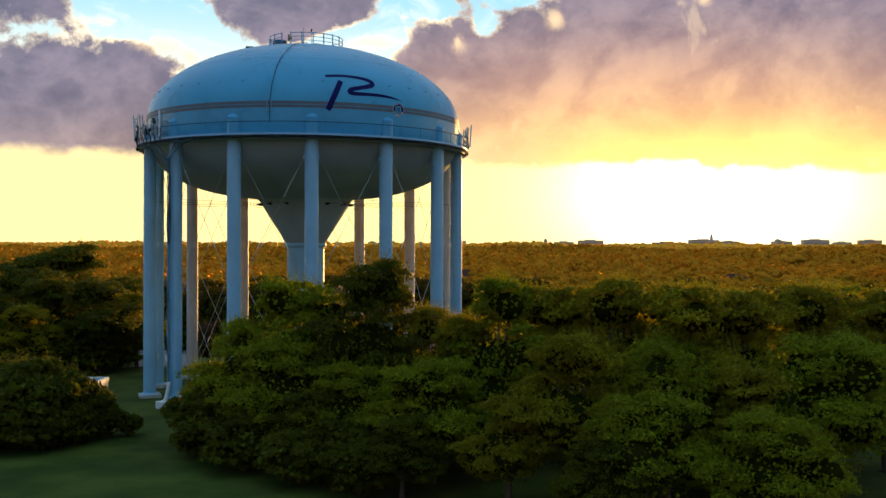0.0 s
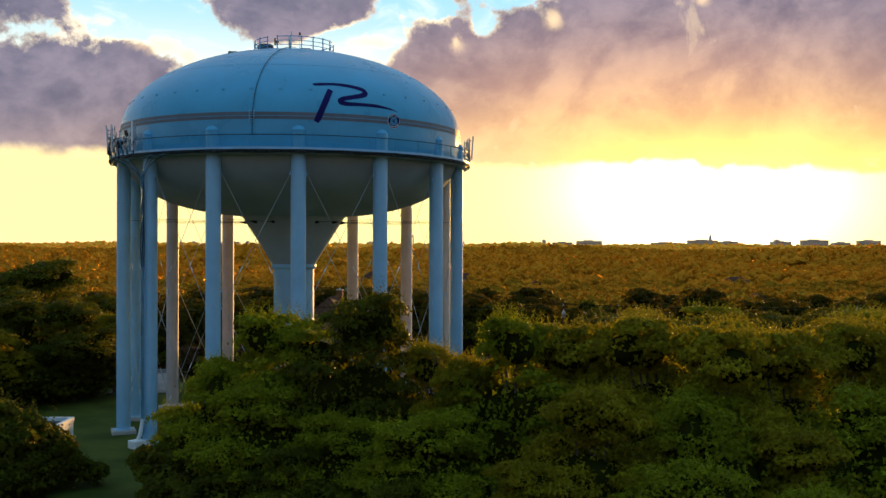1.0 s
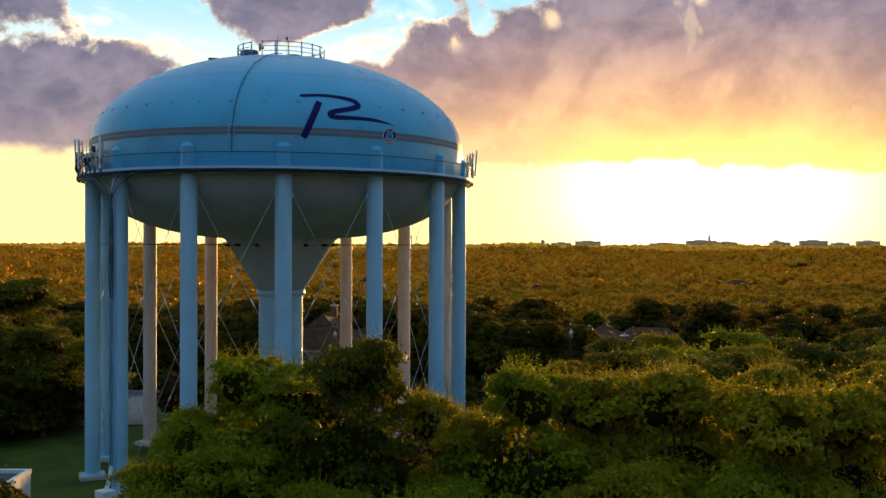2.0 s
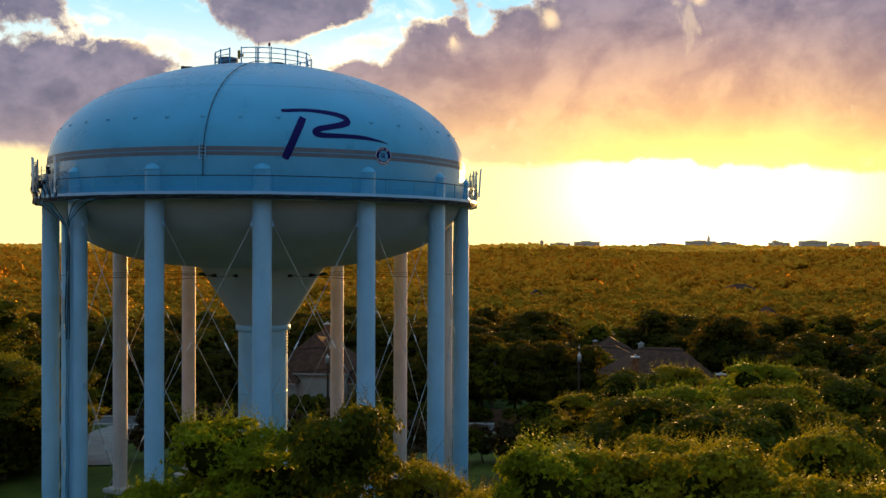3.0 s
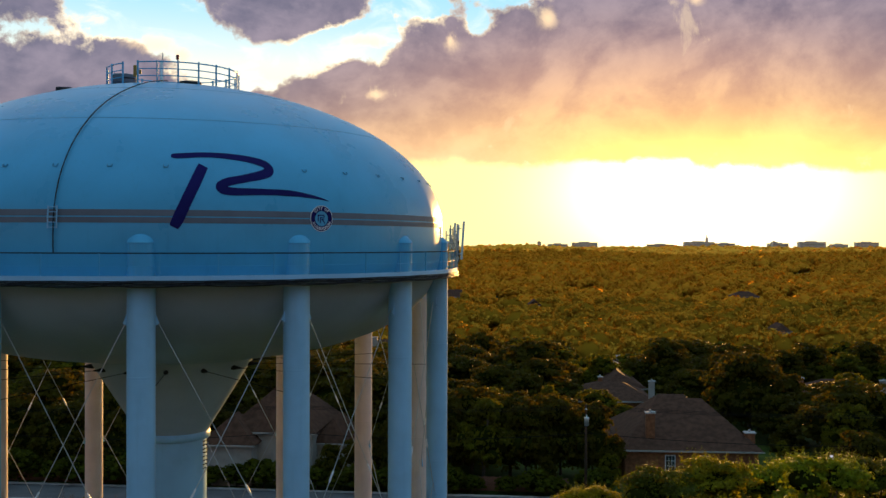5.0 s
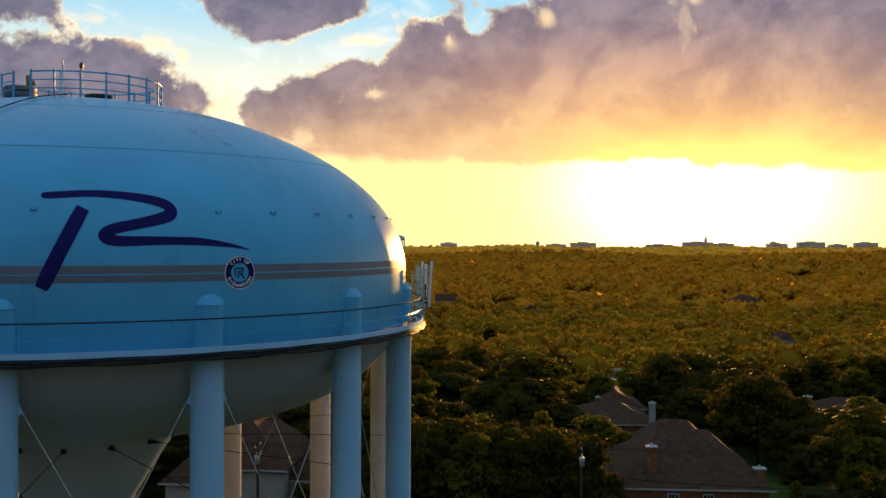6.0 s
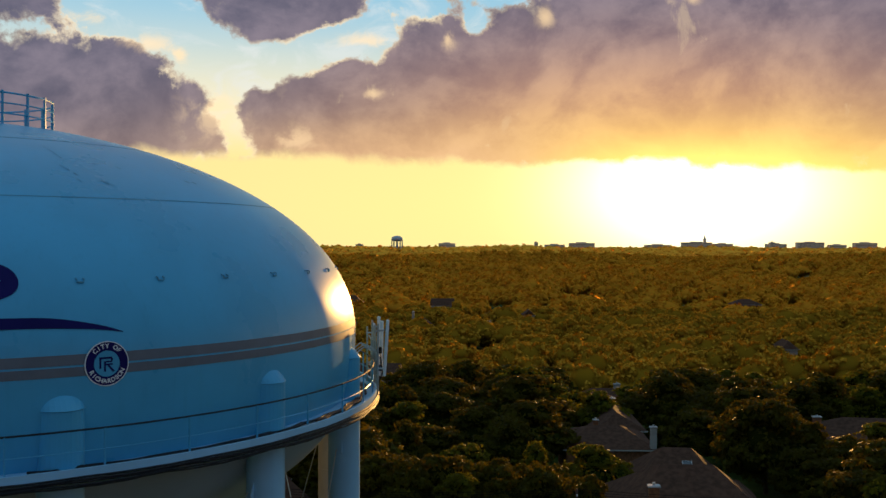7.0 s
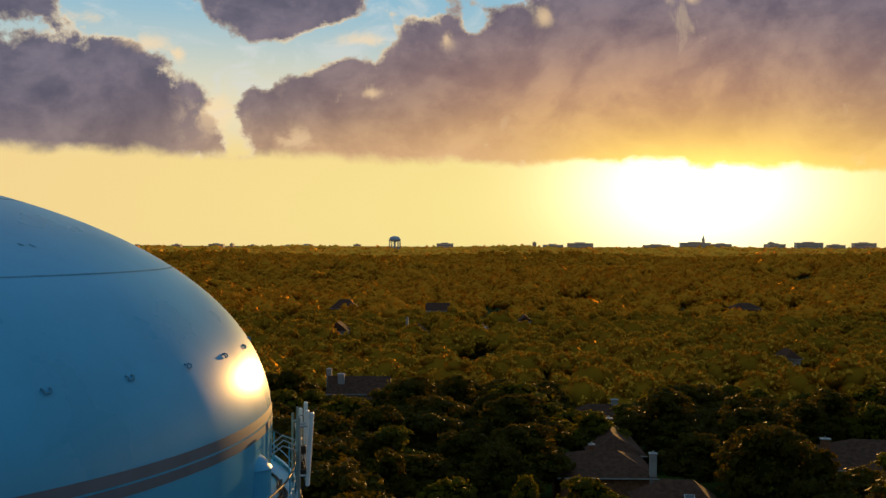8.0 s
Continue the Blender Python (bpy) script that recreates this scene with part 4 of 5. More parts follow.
MID = [
    tree_model("tree", 21, 10.0, 10.0, 150, 5200, 0.40, LEAF_SHADE, "dark green street tree among the houses", 0.12),
    tree_model("tree", 22, 10.0, 9.0, 140, 4800, 0.38, LEAF_GARDEN, "olive green garden tree among the houses", 0.12),
    tree_model("tree", 23, 10.0, 11.0, 160, 5400, 0.42, LEAF_SHADE, "broad shade tree among the houses", 0.12),
    tree_model("tree", 24, 10.0, 8.0, 130, 4600, 0.36, LEAF_GARDEN, "lighter green garden tree among the houses", 0.12),
]

# the thicket in front of the tower: model, x, y, top, width factor
THICKET = [
    (0, 9.5, -29.2, 12.7, 0.75), (1, 3.0, -25.0, 11.4, 0.95), (1, 5.6, -27.5, 10.6, 0.9), (2, 0.6, -27.0, 8.6, 0.9), (2, 4.0, -31.0, 7.6, 1.0),
    (3, 13.2, -26.0, 9.6, 0.85), (1, 18.1, -32.5, 11.8, 0.8), (3, 15.4, -31.5, 9.3, 0.8), (3, 22.2, -31.0, 11.2, 0.9), (1, 26.1, -31.6, 11.8, 0.9),
    (3, 28.1, -36.8, 11.6, 0.85), (2, 21.3, -42.0, 9.1, 0.85), (2, 27.0, -40.5, 8.8, 0.9), (2, 9.0, -34.5, 6.6, 1.0), (2, 14.0, -37.5, 7.2, 1.0),
    (2, 18.2, -43.0, 6.0, 1.0), (2, 25.0, -46.0, 6.6, 1.0), (2, 31.0, -43.5, 7.6, 1.0), (3, 33.5, -34.0, 11.2, 0.9), (1, 37.5, -30.0, 11.4, 0.9),
    (2, 36.0, -40.0, 9.0, 1.0), (0, 42.0, -33.0, 11.2, 0.9), (2, 30.5, -49.0, 6.2, 1.0), (1, 33.0, -24.0, 11.0, 0.9), (3, 24.5, -23.0, 10.4, 0.9),
    (1, 29.5, -16.5, 10.2, 0.9), (0, 36.0, -18.0, 10.6, 0.9), (1, 27.6, -5.5, 9.7, 0.95), (3, 33.0, -9.0, 10.0, 0.9), (0, 40.0, -22.0, 11.0, 0.9),
    (3, 29.2, 13.2, 8.7, 0.9), (1, 34.0, 15.8, 9.0, 0.9), (0, 25.6, 20.7, 5.9, 1.0), (1, 40.2, 15.0, 9.5, 0.95), (3, 38.0, 4.0, 9.2, 0.95),
    (1, 46.0, 8.0, 9.0, 1.0), (0, 46.5, 20.0, 8.5, 1.0), (3, 32.0, 4.5, 9.0, 0.9), (1, 30.5, 20.5, 6.9, 0.9), (0, 47.0, -8.0, 10.5, 1.0),
    (3, 44.0, -14.0, 10.5, 1.0), (0, 35.0, 24.0, 6.8, 1.0), (3, 41.0, 25.0, 7.2, 0.95), (0, 53.0, 16.0, 9.2, 1.0), (3, 52.0, 3.0, 9.8, 1.0),
    (0, 17.0, -27.0, 8.4, 0.9), (2, 6.5, -35.5, 5.0, 1.1), (2, 12.5, -41.0, 4.6, 1.1), (2, 22.5, -48.0, 4.6, 1.1),
    (0, -24.2, 10.2, 9.8, 0.9), (3, -22.0, 16.0, 8.2, 0.85), (0, -30.0, 12.0, 9.8, 0.95), (0, -36.5, 30.0, 13.4, 1.0), (0, -34.0, 15.0, 10.8, 1.0), (3, -28.5, 19.0, 9.2, 0.9),
    (0, -37.0, 8.0, 10.4, 1.0), (3, -29.0, 4.0, 7.6, 0.9), (0, -41.0, 28.0, 12.0, 1.0), (0, -27.5, 27.0, 9.4, 0.8), (0, -46.0, 14.0, 11.0, 1.0), (3, -36.0, 0.0, 8.2, 1.0),
]
SHRUBS = [(0, -25.5, 9.5, 4.0, 1.2), (0, -23.6, 13.0, 3.6, 1.2), (0, -27.5, 6.5, 4.2, 1.2), (0, -31.0, 4.5, 4.4, 1.2), (0, -35.0, 3.0, 4.4, 1.2), (0, -38.5, 5.0, 4.4, 1.2),
          (0, -33.8, 17.0, 3.6, 1.3), (0, -30.5, 14.5, 3.4, 1.2), (0, -29.5, 20.5, 3.2, 1.1), (0, -31.5, 27.0, 3.6, 1.2), (0, -31.0, 8.0, 3.4, 1.2), (0, -37.5, 28.0, 4.2, 1.4), (0, -35.5, 10.0, 3.8, 1.3), (0, -28.0, 11.0, 2.6, 1.0),
          (0, -14.8, -26.6, 4.9, 1.2), (0, -17.8, -26.0, 4.8, 1.1), (0, -21.5, -25.0, 5.0, 1.2), (0, -11.6, -26.8, 3.3, 0.9), (0, -25.5, -24.0, 5.0, 1.2), (0, -10.0, -24.6, 2.2, 0.9), (0, -8.6, -24.0, 1.5, 0.9), (0, -20.0, -18.0, 4.4, 1.1), (0, -12.4, -25.6, 4.3, 0.9), (0, -14.5, -26.4, 5.6, 1.0), (0, -10.9, -24.6, 3.0, 0.8), (0, -13.5, -25.8, 5.0, 0.9), (0, -17.0, -25.2, 5.0, 1.0), (0, -16.2, -29.2, 3.6, 1.2), (0, -13.4, -28.8, 3.7, 1.1), (0, -19.5, -28.5, 4.0, 1.2), (0, -23.5, -28.0, 4.2, 1.2), (0, -12.2, -28.6, 2.2, 1.0),
          (0, -0.6, -31.0, 3.6, 1.1), (0, 2.5, -34.4, 3.2, 1.2), (0, 6.2, -37.6, 3.0, 1.2), (0, 10.0, -40.0, 2.8, 1.2), (0, -2.0, -27.5, 4.0, 1.0), (0, 8.5, -38.0, 3.6, 1.1),
          (1, -39.9, 57.2, 0.7, 1.2), (1, -36.5, 56.9, 0.9, 1.2), (1, -34.6, 56.4, 0.9, 1.2), (1, -30.8, 56.5, -0.4, 1.2), (1, -28.0, 55.7, 0.3, 1.2), (1, -24.9, 55.3, -0.3, 1.2), (1, -22.3, 55.7, 0.6, 1.2), (1, -19.4, 55.3, -0.4, 1.2), (1, -15.9, 54.5, -0.6, 1.2), (1, -12.6, 54.3, -0.3, 1.2), (1, -9.4, 54.6, -0.1, 1.2), (1, -6.4, 54.1, 0.5, 1.2), (1, -4.4, 54.1, 0.5, 1.2), (1, -0.4, 53.8, -0.1, 1.2), (1, 1.8, 53.0, -0.4, 1.2), (1, 4.5, 52.8, 0.4, 1.2), (1, 7.4, 52.8, -0.1, 1.2), (1, 10.8, 52.7, 0.2, 1.2), (1, 13.8, 52.1, 0.5, 1.2), (1, 16.5, 52.3, -0.6, 1.2),
          (1, 20.3, 51.9, -0.6, 1.2), (1, 23.3, 51.2, 0.3, 1.2), (1, 25.4, 50.7, -0.3, 1.2), (1, 29.5, 50.5, 0.6, 1.2), (1, -13.5, 37.7, -0.2, 1.2), (1, -11.2, 36.8, 0.3, 1.2), (1, -8.5, 37.3, 0.4, 1.2), (1, -4.6, 35.9, 0.5, 1.2), (1, -2.5, 36.5, 0.1, 1.2), (1, 1.5, 36.5, 0.5, 1.2), (1, 4.1, 36.4, -0.2, 1.2), (1, 6.6, 36.0, -0.4, 1.2), (1, 10.2, 37.8, -0.4, 1.2), (1, 12.5, 37.8, 0.0, 1.2), (1, 15.9, 36.3, 0.1, 1.2), (1, 19.4, 36.7, -0.1, 1.2), (1, 21.5, 37.6, -0.6, 1.2), (1, 25.0, 37.5, -0.4, 1.2)]
for i, (m, x, y, top, w) in enumerate(THICKET):
    # low front trees darker, right ones olive: shade and glare put into leaf colour
    if y < -30 and top < 5.2:
        m = 0
    if x > 24 and y > -18:
        m = (2, 0, 3, 0, 1)[(m + i) % 5]
    elif x > 16 and y < -18 and i % 2:
        m = 3
    plant(NEAR[m], x, y, top, w * (1.38 if x > 24 and y > -18 else 1.12 if x > -20 else 1.3 if x > 24 or x < -20 else 1.12), i * 77.0, "thicket of trees round the tower")
for i, (m, x, y, top, w) in enumerate(SHRUBS):
    plant((SHRUB, HEDGE)[m], x, y, top, w, i * 63.0, "shrubs round the tower")
# the hedge between the tower and the street
for i in range(17):
    x = -14.5 + 2.2 * i
    plant((RED_HEDGE, RED_HEDGE, HEDGE)[(i * 5) % 3], x, 19.2 + 0.7 * math.sin(i * 2.3), (4.5 if x < 4 else 3.5) + 0.35 * math.sin(i * 1.7), 1.0, i * 47.0, "hedge behind the tower")


def bare_tree(x, y, top, seed):
    """A small leafless tree: forked limbs that split into thin twigs."""
    r = random.Random(seed)
    z = float(ground_z(x, y))
    ob = thing("bare_tree", "leafless grey tree with thin forked twigs", "tree", Matrix.Translation((x, y, z)))
    wood = Geo()
    wood.tube([(0, 0, -0.4), (0.05, 0, (top - z) * 0.28), (0.15, 0.05, (top - z) * 0.5)], [0.12, 0.10, 0.07], 6)
    part("trunk", wood, BARK, ob)

    def grow(p, d, length, rad, depth):
        q = p + d * length * 0.5 + Vector((r.uniform(-1, 1), r.uniform(-1, 1), 0)) * length * 0.08
        e = p + d * length
        g = Geo().tube([p, q, e], [rad, rad * 0.8, rad * 0.55], 4)
        if depth:
            for i in range(3):
                turn = Vector((r.uniform(-1, 1), r.uniform(-1, 1), r.uniform(-0.1, 0.7)))
                sub = grow(q.lerp(e, r.uniform(0.1, 1.0)), (d + turn * 0.75).normalized(), length * r.uniform(0.5, 0.75), rad * 0.55, depth - 1)
                g.add(sub.v, sub.f)
        return g

    for i in range(5):
        a = i * 1.256 + r.uniform(-0.3, 0.3)
        part("limb", grow(Vector((0.12, 0.04, (top - z) * r.uniform(0.3, 0.5))), Vector((math.cos(a) * 0.55, math.sin(a) * 0.55, 1.0)).normalized(), (top - z) * 0.32, 0.05, 3), BARK, ob)


bare_tree(13.6, -21.0, 9.2, 3)
bare_tree(15.2, -29.5, 10.4, 5)


# ---------------------------------------------------------------- road and houses
def road_mid(x):
    return 46.0 - 0.09 * (x - 20.0)


def strip(points, half, lift, name, mat, label, category):
    g = Geo()
    vs = []
    for i, (x, y) in enumerate(points):
        x0, y0 = points[max(i - 1, 0)]
        x1, y1 = points[min(i + 1, len(points) - 1)]
        d = Vector((x1 - x0, y1 - y0, 0)).normalized()
        n = Vector((-d.y, d.x, 0))
        for s in (-1, -0.33, 0.33, 1):
            p = Vector((x, y, 0)) + n * half * s
            vs.append((p.x, p.y, float(ground_z(p.x, p.y)) + lift))
    k = 4
    fs = [(i * k + q, i * k + q + 1, (i + 1) * k + q + 1, (i + 1) * k + q) for i in range(len(points) - 1) for q in range(k - 1)]
    # thickness at the rims
    n0 = len(vs)
    vs += [(x, y, z - 0.5) for x, y, z in vs]
    for i in range(len(points) - 1):
        for q in (0, k - 1):
            fs.append((i * k + q, (i + 1) * k + q, n0 + (i + 1) * k + q, n0 + i * k + q))
    return single(name, g.add(vs, fs), mat, label, category, kind="structure")


strip([(x, road_mid(x)) for x in range(-160, 161, 5)], 3.9, 0.08, "road", ASPHALT, "grey asphalt street behind the tower", "road")
strip([(x, road_mid(x) + 4.15) for x in range(-160, 161, 5)], 0.2, 0.22, "kerb", CONCRETE, "pale concrete kerb along the street", "kerb")
strip([(x, road_mid(x) - 4.15) for x in range(-160, 161, 5)], 0.2, 0.22, "kerb", CONCRETE, "pale concrete kerb along the street", "kerb")
strip([(-19.5, 15.5), (-20.5, 20), (-22.5, 26), (-24, 32), (-25, 40), (-25, 46)], 3.0, 0.10, "driveway", DRIVE, "pale concrete drive from the street to the tower", "driveway")
strip([(25, 392), (28, 430), (31, 470), (33, 520), (36, 560)], 4.2, 0.5, "road", CONCRETE, "distant pale street between the trees", "road")
strip([(23, 285), (25, 300), (27, 322)], 5.0, 0.5, "road", CONCRETE, "distant pale street between the trees", "road")


def hip_roof(g, x0, y0, x1, y1, z0, z1, over=0.5, gable=False, along=""):
    """A roof over a rectangle: ridge along the longer side, or as named."""
    x0, y0, x1, y1 = x0 - over, y0 - over, x1 + over, y1 + over
    if along == "x" or x1 - x0 >= y1 - y0:
        i = 0.0 if gable else min((y1 - y0) / 2 * 0.85, (x1 - x0) * 0.33)
        r0, r1 = (x0 + i, (y0 + y1) / 2, z1), (x1 - i, (y0 + y1) / 2, z1)
        top = [(x0, y0, z0), (x1, y0, z0), (x1, y1, z0), (x0, y1, z0), r0, r1]
        fs = [(0, 1, 5, 4), (2, 3, 4, 5), (1, 2, 5), (3, 0, 4)]
    else:
        i = 0.0 if gable else (x1 - x0) / 2 * 0.85
        r0, r1 = ((x0 + x1) / 2, y0 + i, z1), ((x0 + x1) / 2, y1 - i, z1)
        top = [(x0, y0, z0), (x1, y0, z0), (x1, y1, z0), (x0, y1, z0), r0, r1]
        fs = [(1, 2, 5, 4), (3, 0, 4, 5), (0, 1, 4), (2, 3, 5)]
    low = [(x, y, z - 0.18) for x, y, z in top[:4]]
    fs += [(0, 6, 7, 1), (1, 7, 8, 2), (2, 8, 9, 3), (3, 9, 6, 0), (6, 9, 8, 7)]
    return g.add(top + low, fs)


def house(x, y, turn, w, d, eave, ridge, wall, label, chimneys=(), wings=(), windows=(), skylights=(), gable=False, base=None, ridge_along=""):
    """A house with walls, hipped roofs, chimneys and windows; its own axes, front at low y."""
    z = float(ground_z(x, y)) if base is None else base
    h = thing("house", label, "house", pose(x, y, z, 0, 0, turn), "houses under the trees")
    for i, (x0, y0, x1, y1, e, r) in enumerate([(-w / 2, -d / 2, w / 2, d / 2, eave, ridge), *wings]):
        part("wall", Geo().box((x0, y0, -1.0), (x1, y1, e)), wall, h)
        roof = part("roof", hip_roof(Geo(), x0, y0, x1, y1, e, r, gable=gable, along="" if i else ridge_along), SHINGLE, h, "dark weathered shingle roof")
        part("gutter", Geo().box((x0 - 0.56, y0 - 0.58, e - 0.2), (x1 + 0.56, y0 - 0.505, e - 0.02)), SIDING, roof)
        part("gutter", Geo().box((x0 - 0.56, y1 + 0.505, e - 0.2), (x1 + 0.56, y1 + 0.58, e - 0.02)), SIDING, roof)
    for cx, cy, cz, cw, brick in chimneys:
        c = part("chimney", Geo().box((cx - cw / 2, cy - cw * 0.38, 0.5), (cx + cw / 2, cy + cw * 0.38, cz), bevel=0.03), BRICK if brick else SIDING, h, "brick chimney" if brick else "pale rendered chimney")
        part("chimney_cap", Geo().box((cx - cw / 2 - 0.1, cy - cw * 0.38 - 0.1, cz), (cx + cw / 2 + 0.1, cy + cw * 0.38 + 0.1, cz + 0.14)).tube([(cx, cy, cz + 0.1), (cx, cy, cz + 0.4)], 0.14, 8), CONCRETE, c)
    for wx, wy, wz, ww, wh in windows:
        win = part("window", Geo().box((wx - ww / 2 - 0.08, wy - 0.05, wz - 0.08), (wx + ww / 2 + 0.08, wy + 0.1, wz + wh + 0.08)), WHITE, h)
        part("pane", Geo().box((wx - ww / 2, wy - 0.07, wz), (wx + ww / 2, wy - 0.04, wz + wh)), GLASS, win)
        g = Geo()
        for q in (1 / 3, 2 / 3):
            g.box((wx - ww / 2 + ww * q - 0.02, wy - 0.09, wz), (wx - ww / 2 + ww * q + 0.02, wy - 0.06, wz + wh))
            g.box((wx - ww / 2, wy - 0.092, wz + wh * q - 0.02), (wx + ww / 2, wy - 0.062, wz + wh * q + 0.02))
        part("glazing_bar", g, WHITE, win)
    for sx, sy, sz, tilt in skylights:
        s = part("skylight", Geo().box((-0.6, -0.8, 0), (0.6, 0.8, 0.16), pose(sx, sy, sz, tilt, 0, 0), 0.02), CONCRETE, h)
        part("pane", Geo().box((-0.5, -0.7, 0.15), (0.5, 0.7, 0.18), pose(sx, sy, sz, tilt, 0, 0)), GLASS, s)
    return h


HOUSES = [
    dict(x=41.6, y=67.5, turn=-2, w=14.8, d=17.5, eave=5.0, ridge=9.5, wall=BRICK, base=-4.0, ridge_along="x", label="brick house with a wide dark hipped shingle roof",
         chimneys=((-4.4, -6.9, 8.8, 1.0, True), (6.9, -6.6, 6.6, 1.1, True)), windows=((-2.4, -8.75, 2.6, 1.0, 1.7), (1.2, -8.75, 2.6, 1.0, 1.7)), wings=((-9.6, -6.0, -7.3, 2.0, 4.0, 5.4),)),
    dict(x=45.3, y=90.5, turn=-6, w=9.6, d=13.0, eave=4.4, ridge=7.9, wall=BRICK, base=-5.4, ridge_along="x", label="large brick house with several dark shingle roofs",
         skylights=((1.0, -3.6, 6.4, 27),), wings=((-7.0, -9.5, -2.0, -3.0, 3.8, 6.4), (2.5, -10.0, 8.0, -5.0, 3.8, 5.8))),
    dict(x=39.3, y=113.0, turn=0, w=12.5, d=13.0, eave=5.2, ridge=7.4, wall=BRICK, base=-6.3, ridge_along="x", label="long brick house with dark roofs and red chimneys",
         chimneys=((1.7, 18.0, 8.0, 1.2, True), (4.5, 24.0, 7.6, 1.1, True), (6.1, -6.4, 8.3, 0.9, False), (-1.2, 0.8, 8.0, 0.7, True)), wings=((-0.5, 6.5, 7.0, 26.0, 5.4, 7.7),)),
    dict(x=50.0, y=176.0, turn=0, w=18.0, d=10.0, eave=4.4, ridge=7.2, wall=SIDING, base=-9.8, label="low pale house behind dense trees", chimneys=((0.5, 0.0, 8.0, 1.3, False),)),
    dict(x=85.0, y=132.0, turn=-6, w=19.0, d=15.0, eave=3.7, ridge=7.0, wall=BRICK, base=-7.8, label="house with broad dark hipped roofs", chimneys=((-8.2, -3.0, 7.4, 1.3, True), (5.6, -6.0, 7.6, 1.2, False)), wings=((-2.0, -15.0, 10.0, -7.0, 3.6, 5.8),)),
    dict(x=-5.8, y=64.0, turn=-4, w=9.6, d=13.0, eave=6.0, ridge=10.8, wall=SIDING, base=-3.1, label="house with a steep dark shingle roof across the street", chimneys=((0.6, 2.5, 11.6, 0.9, True),),
         windows=((-2.0, -6.5, 1.0, 1.4, 1.5), (2.0, -6.5, 1.0, 1.4, 1.5)), wings=((-6.8, -9.0, -1.5, -3.0, 5.0, 8.0), (4.8, -4.0, 8.0, 3.5, 4.4, 7.0))),
    dict(x=-4.3, y=202.0, turn=0, w=13.4, d=10.0, eave=6.6, ridge=10.0, wall=SIDING, base=-10.8, gable=True, label="pale two-storey house with a long gabled roof",
         chimneys=((-7.1, 0.5, 11.4, 1.2, False), (-4.0, -2.0, 10.6, 1.5, False), (-9.4, -12.0, 6.6, 1.2, False)), windows=((1.0, -5.0, 5.0, 2.0, 1.2), (-3.5, -5.0, 5.0, 1.6, 1.2)), wings=((-6.5, -13.0, 4.4, -5.0, 3.8, 6.6), (-12.0, -16.0, -6.5, -8.0, 2.6, 4.8), (6.7, -3.5, 9.0, 3.5, 5.8, 8.8))),
    dict(x=-32.0, y=378.0, turn=0, w=8.0, d=9.0, eave=8.0, ridge=11.5, wall=SIDING, gable=True, label="distant white house among trees", windows=((-2.0, -4.5, 4.5, 1.4, 1.8), (1.6, -4.5, 4.5, 1.4, 1.8))),
    dict(x=-0.5, y=390.0, turn=0, w=9.0, d=10.0, eave=6.0, ridge=10.0, wall=BRICK, label="distant grey-roofed house among trees", chimneys=((-4.2, 2.0, 12.0, 1.0, False),), windows=((-2.0, -5.0, 4.5, 1.6, 1.4), (2.0, -5.0, 4.5, 1.6, 1.4))),
    dict(x=5.7, y=478.0, turn=8, w=11.0, d=11.0, eave=10.5, ridge=14.0, wall=SIDING, gable=True, label="distant white house rising over trees", windows=((-3.5, -5.5, 8.0, 1.4, 1.8), (-0.5, -5.5, 8.0, 1.4, 1.8), (3.0, -5.5, 8.0, 1.4, 1.8))),
    dict(x=47.0, y=430.0, turn=0, w=5.0, d=9.0, eave=8.6, ridge=11.2, wall=SIDING, gable=True, label="distant pale gable among trees"),
    dict(x=118.0, y=278.0, turn=0, w=4.5, d=10.0, eave=8.0, ridge=10.5, wall=SIDING, label="distant pale house between dark trees"),
    dict(x=182.0, y=556.0, turn=0, w=16.0, d=12.0, eave=7.5, ridge=10.5, wall=BRICK, label="distant long brown roof among trees"),
    dict(x=-45.0, y=505.0, turn=0, w=14.0, d=12.0, eave=10.0, ridge=14.5, wall=BRICK, label="distant brown-roofed house among trees"),
]
for row in HOUSES:
    house(**row)

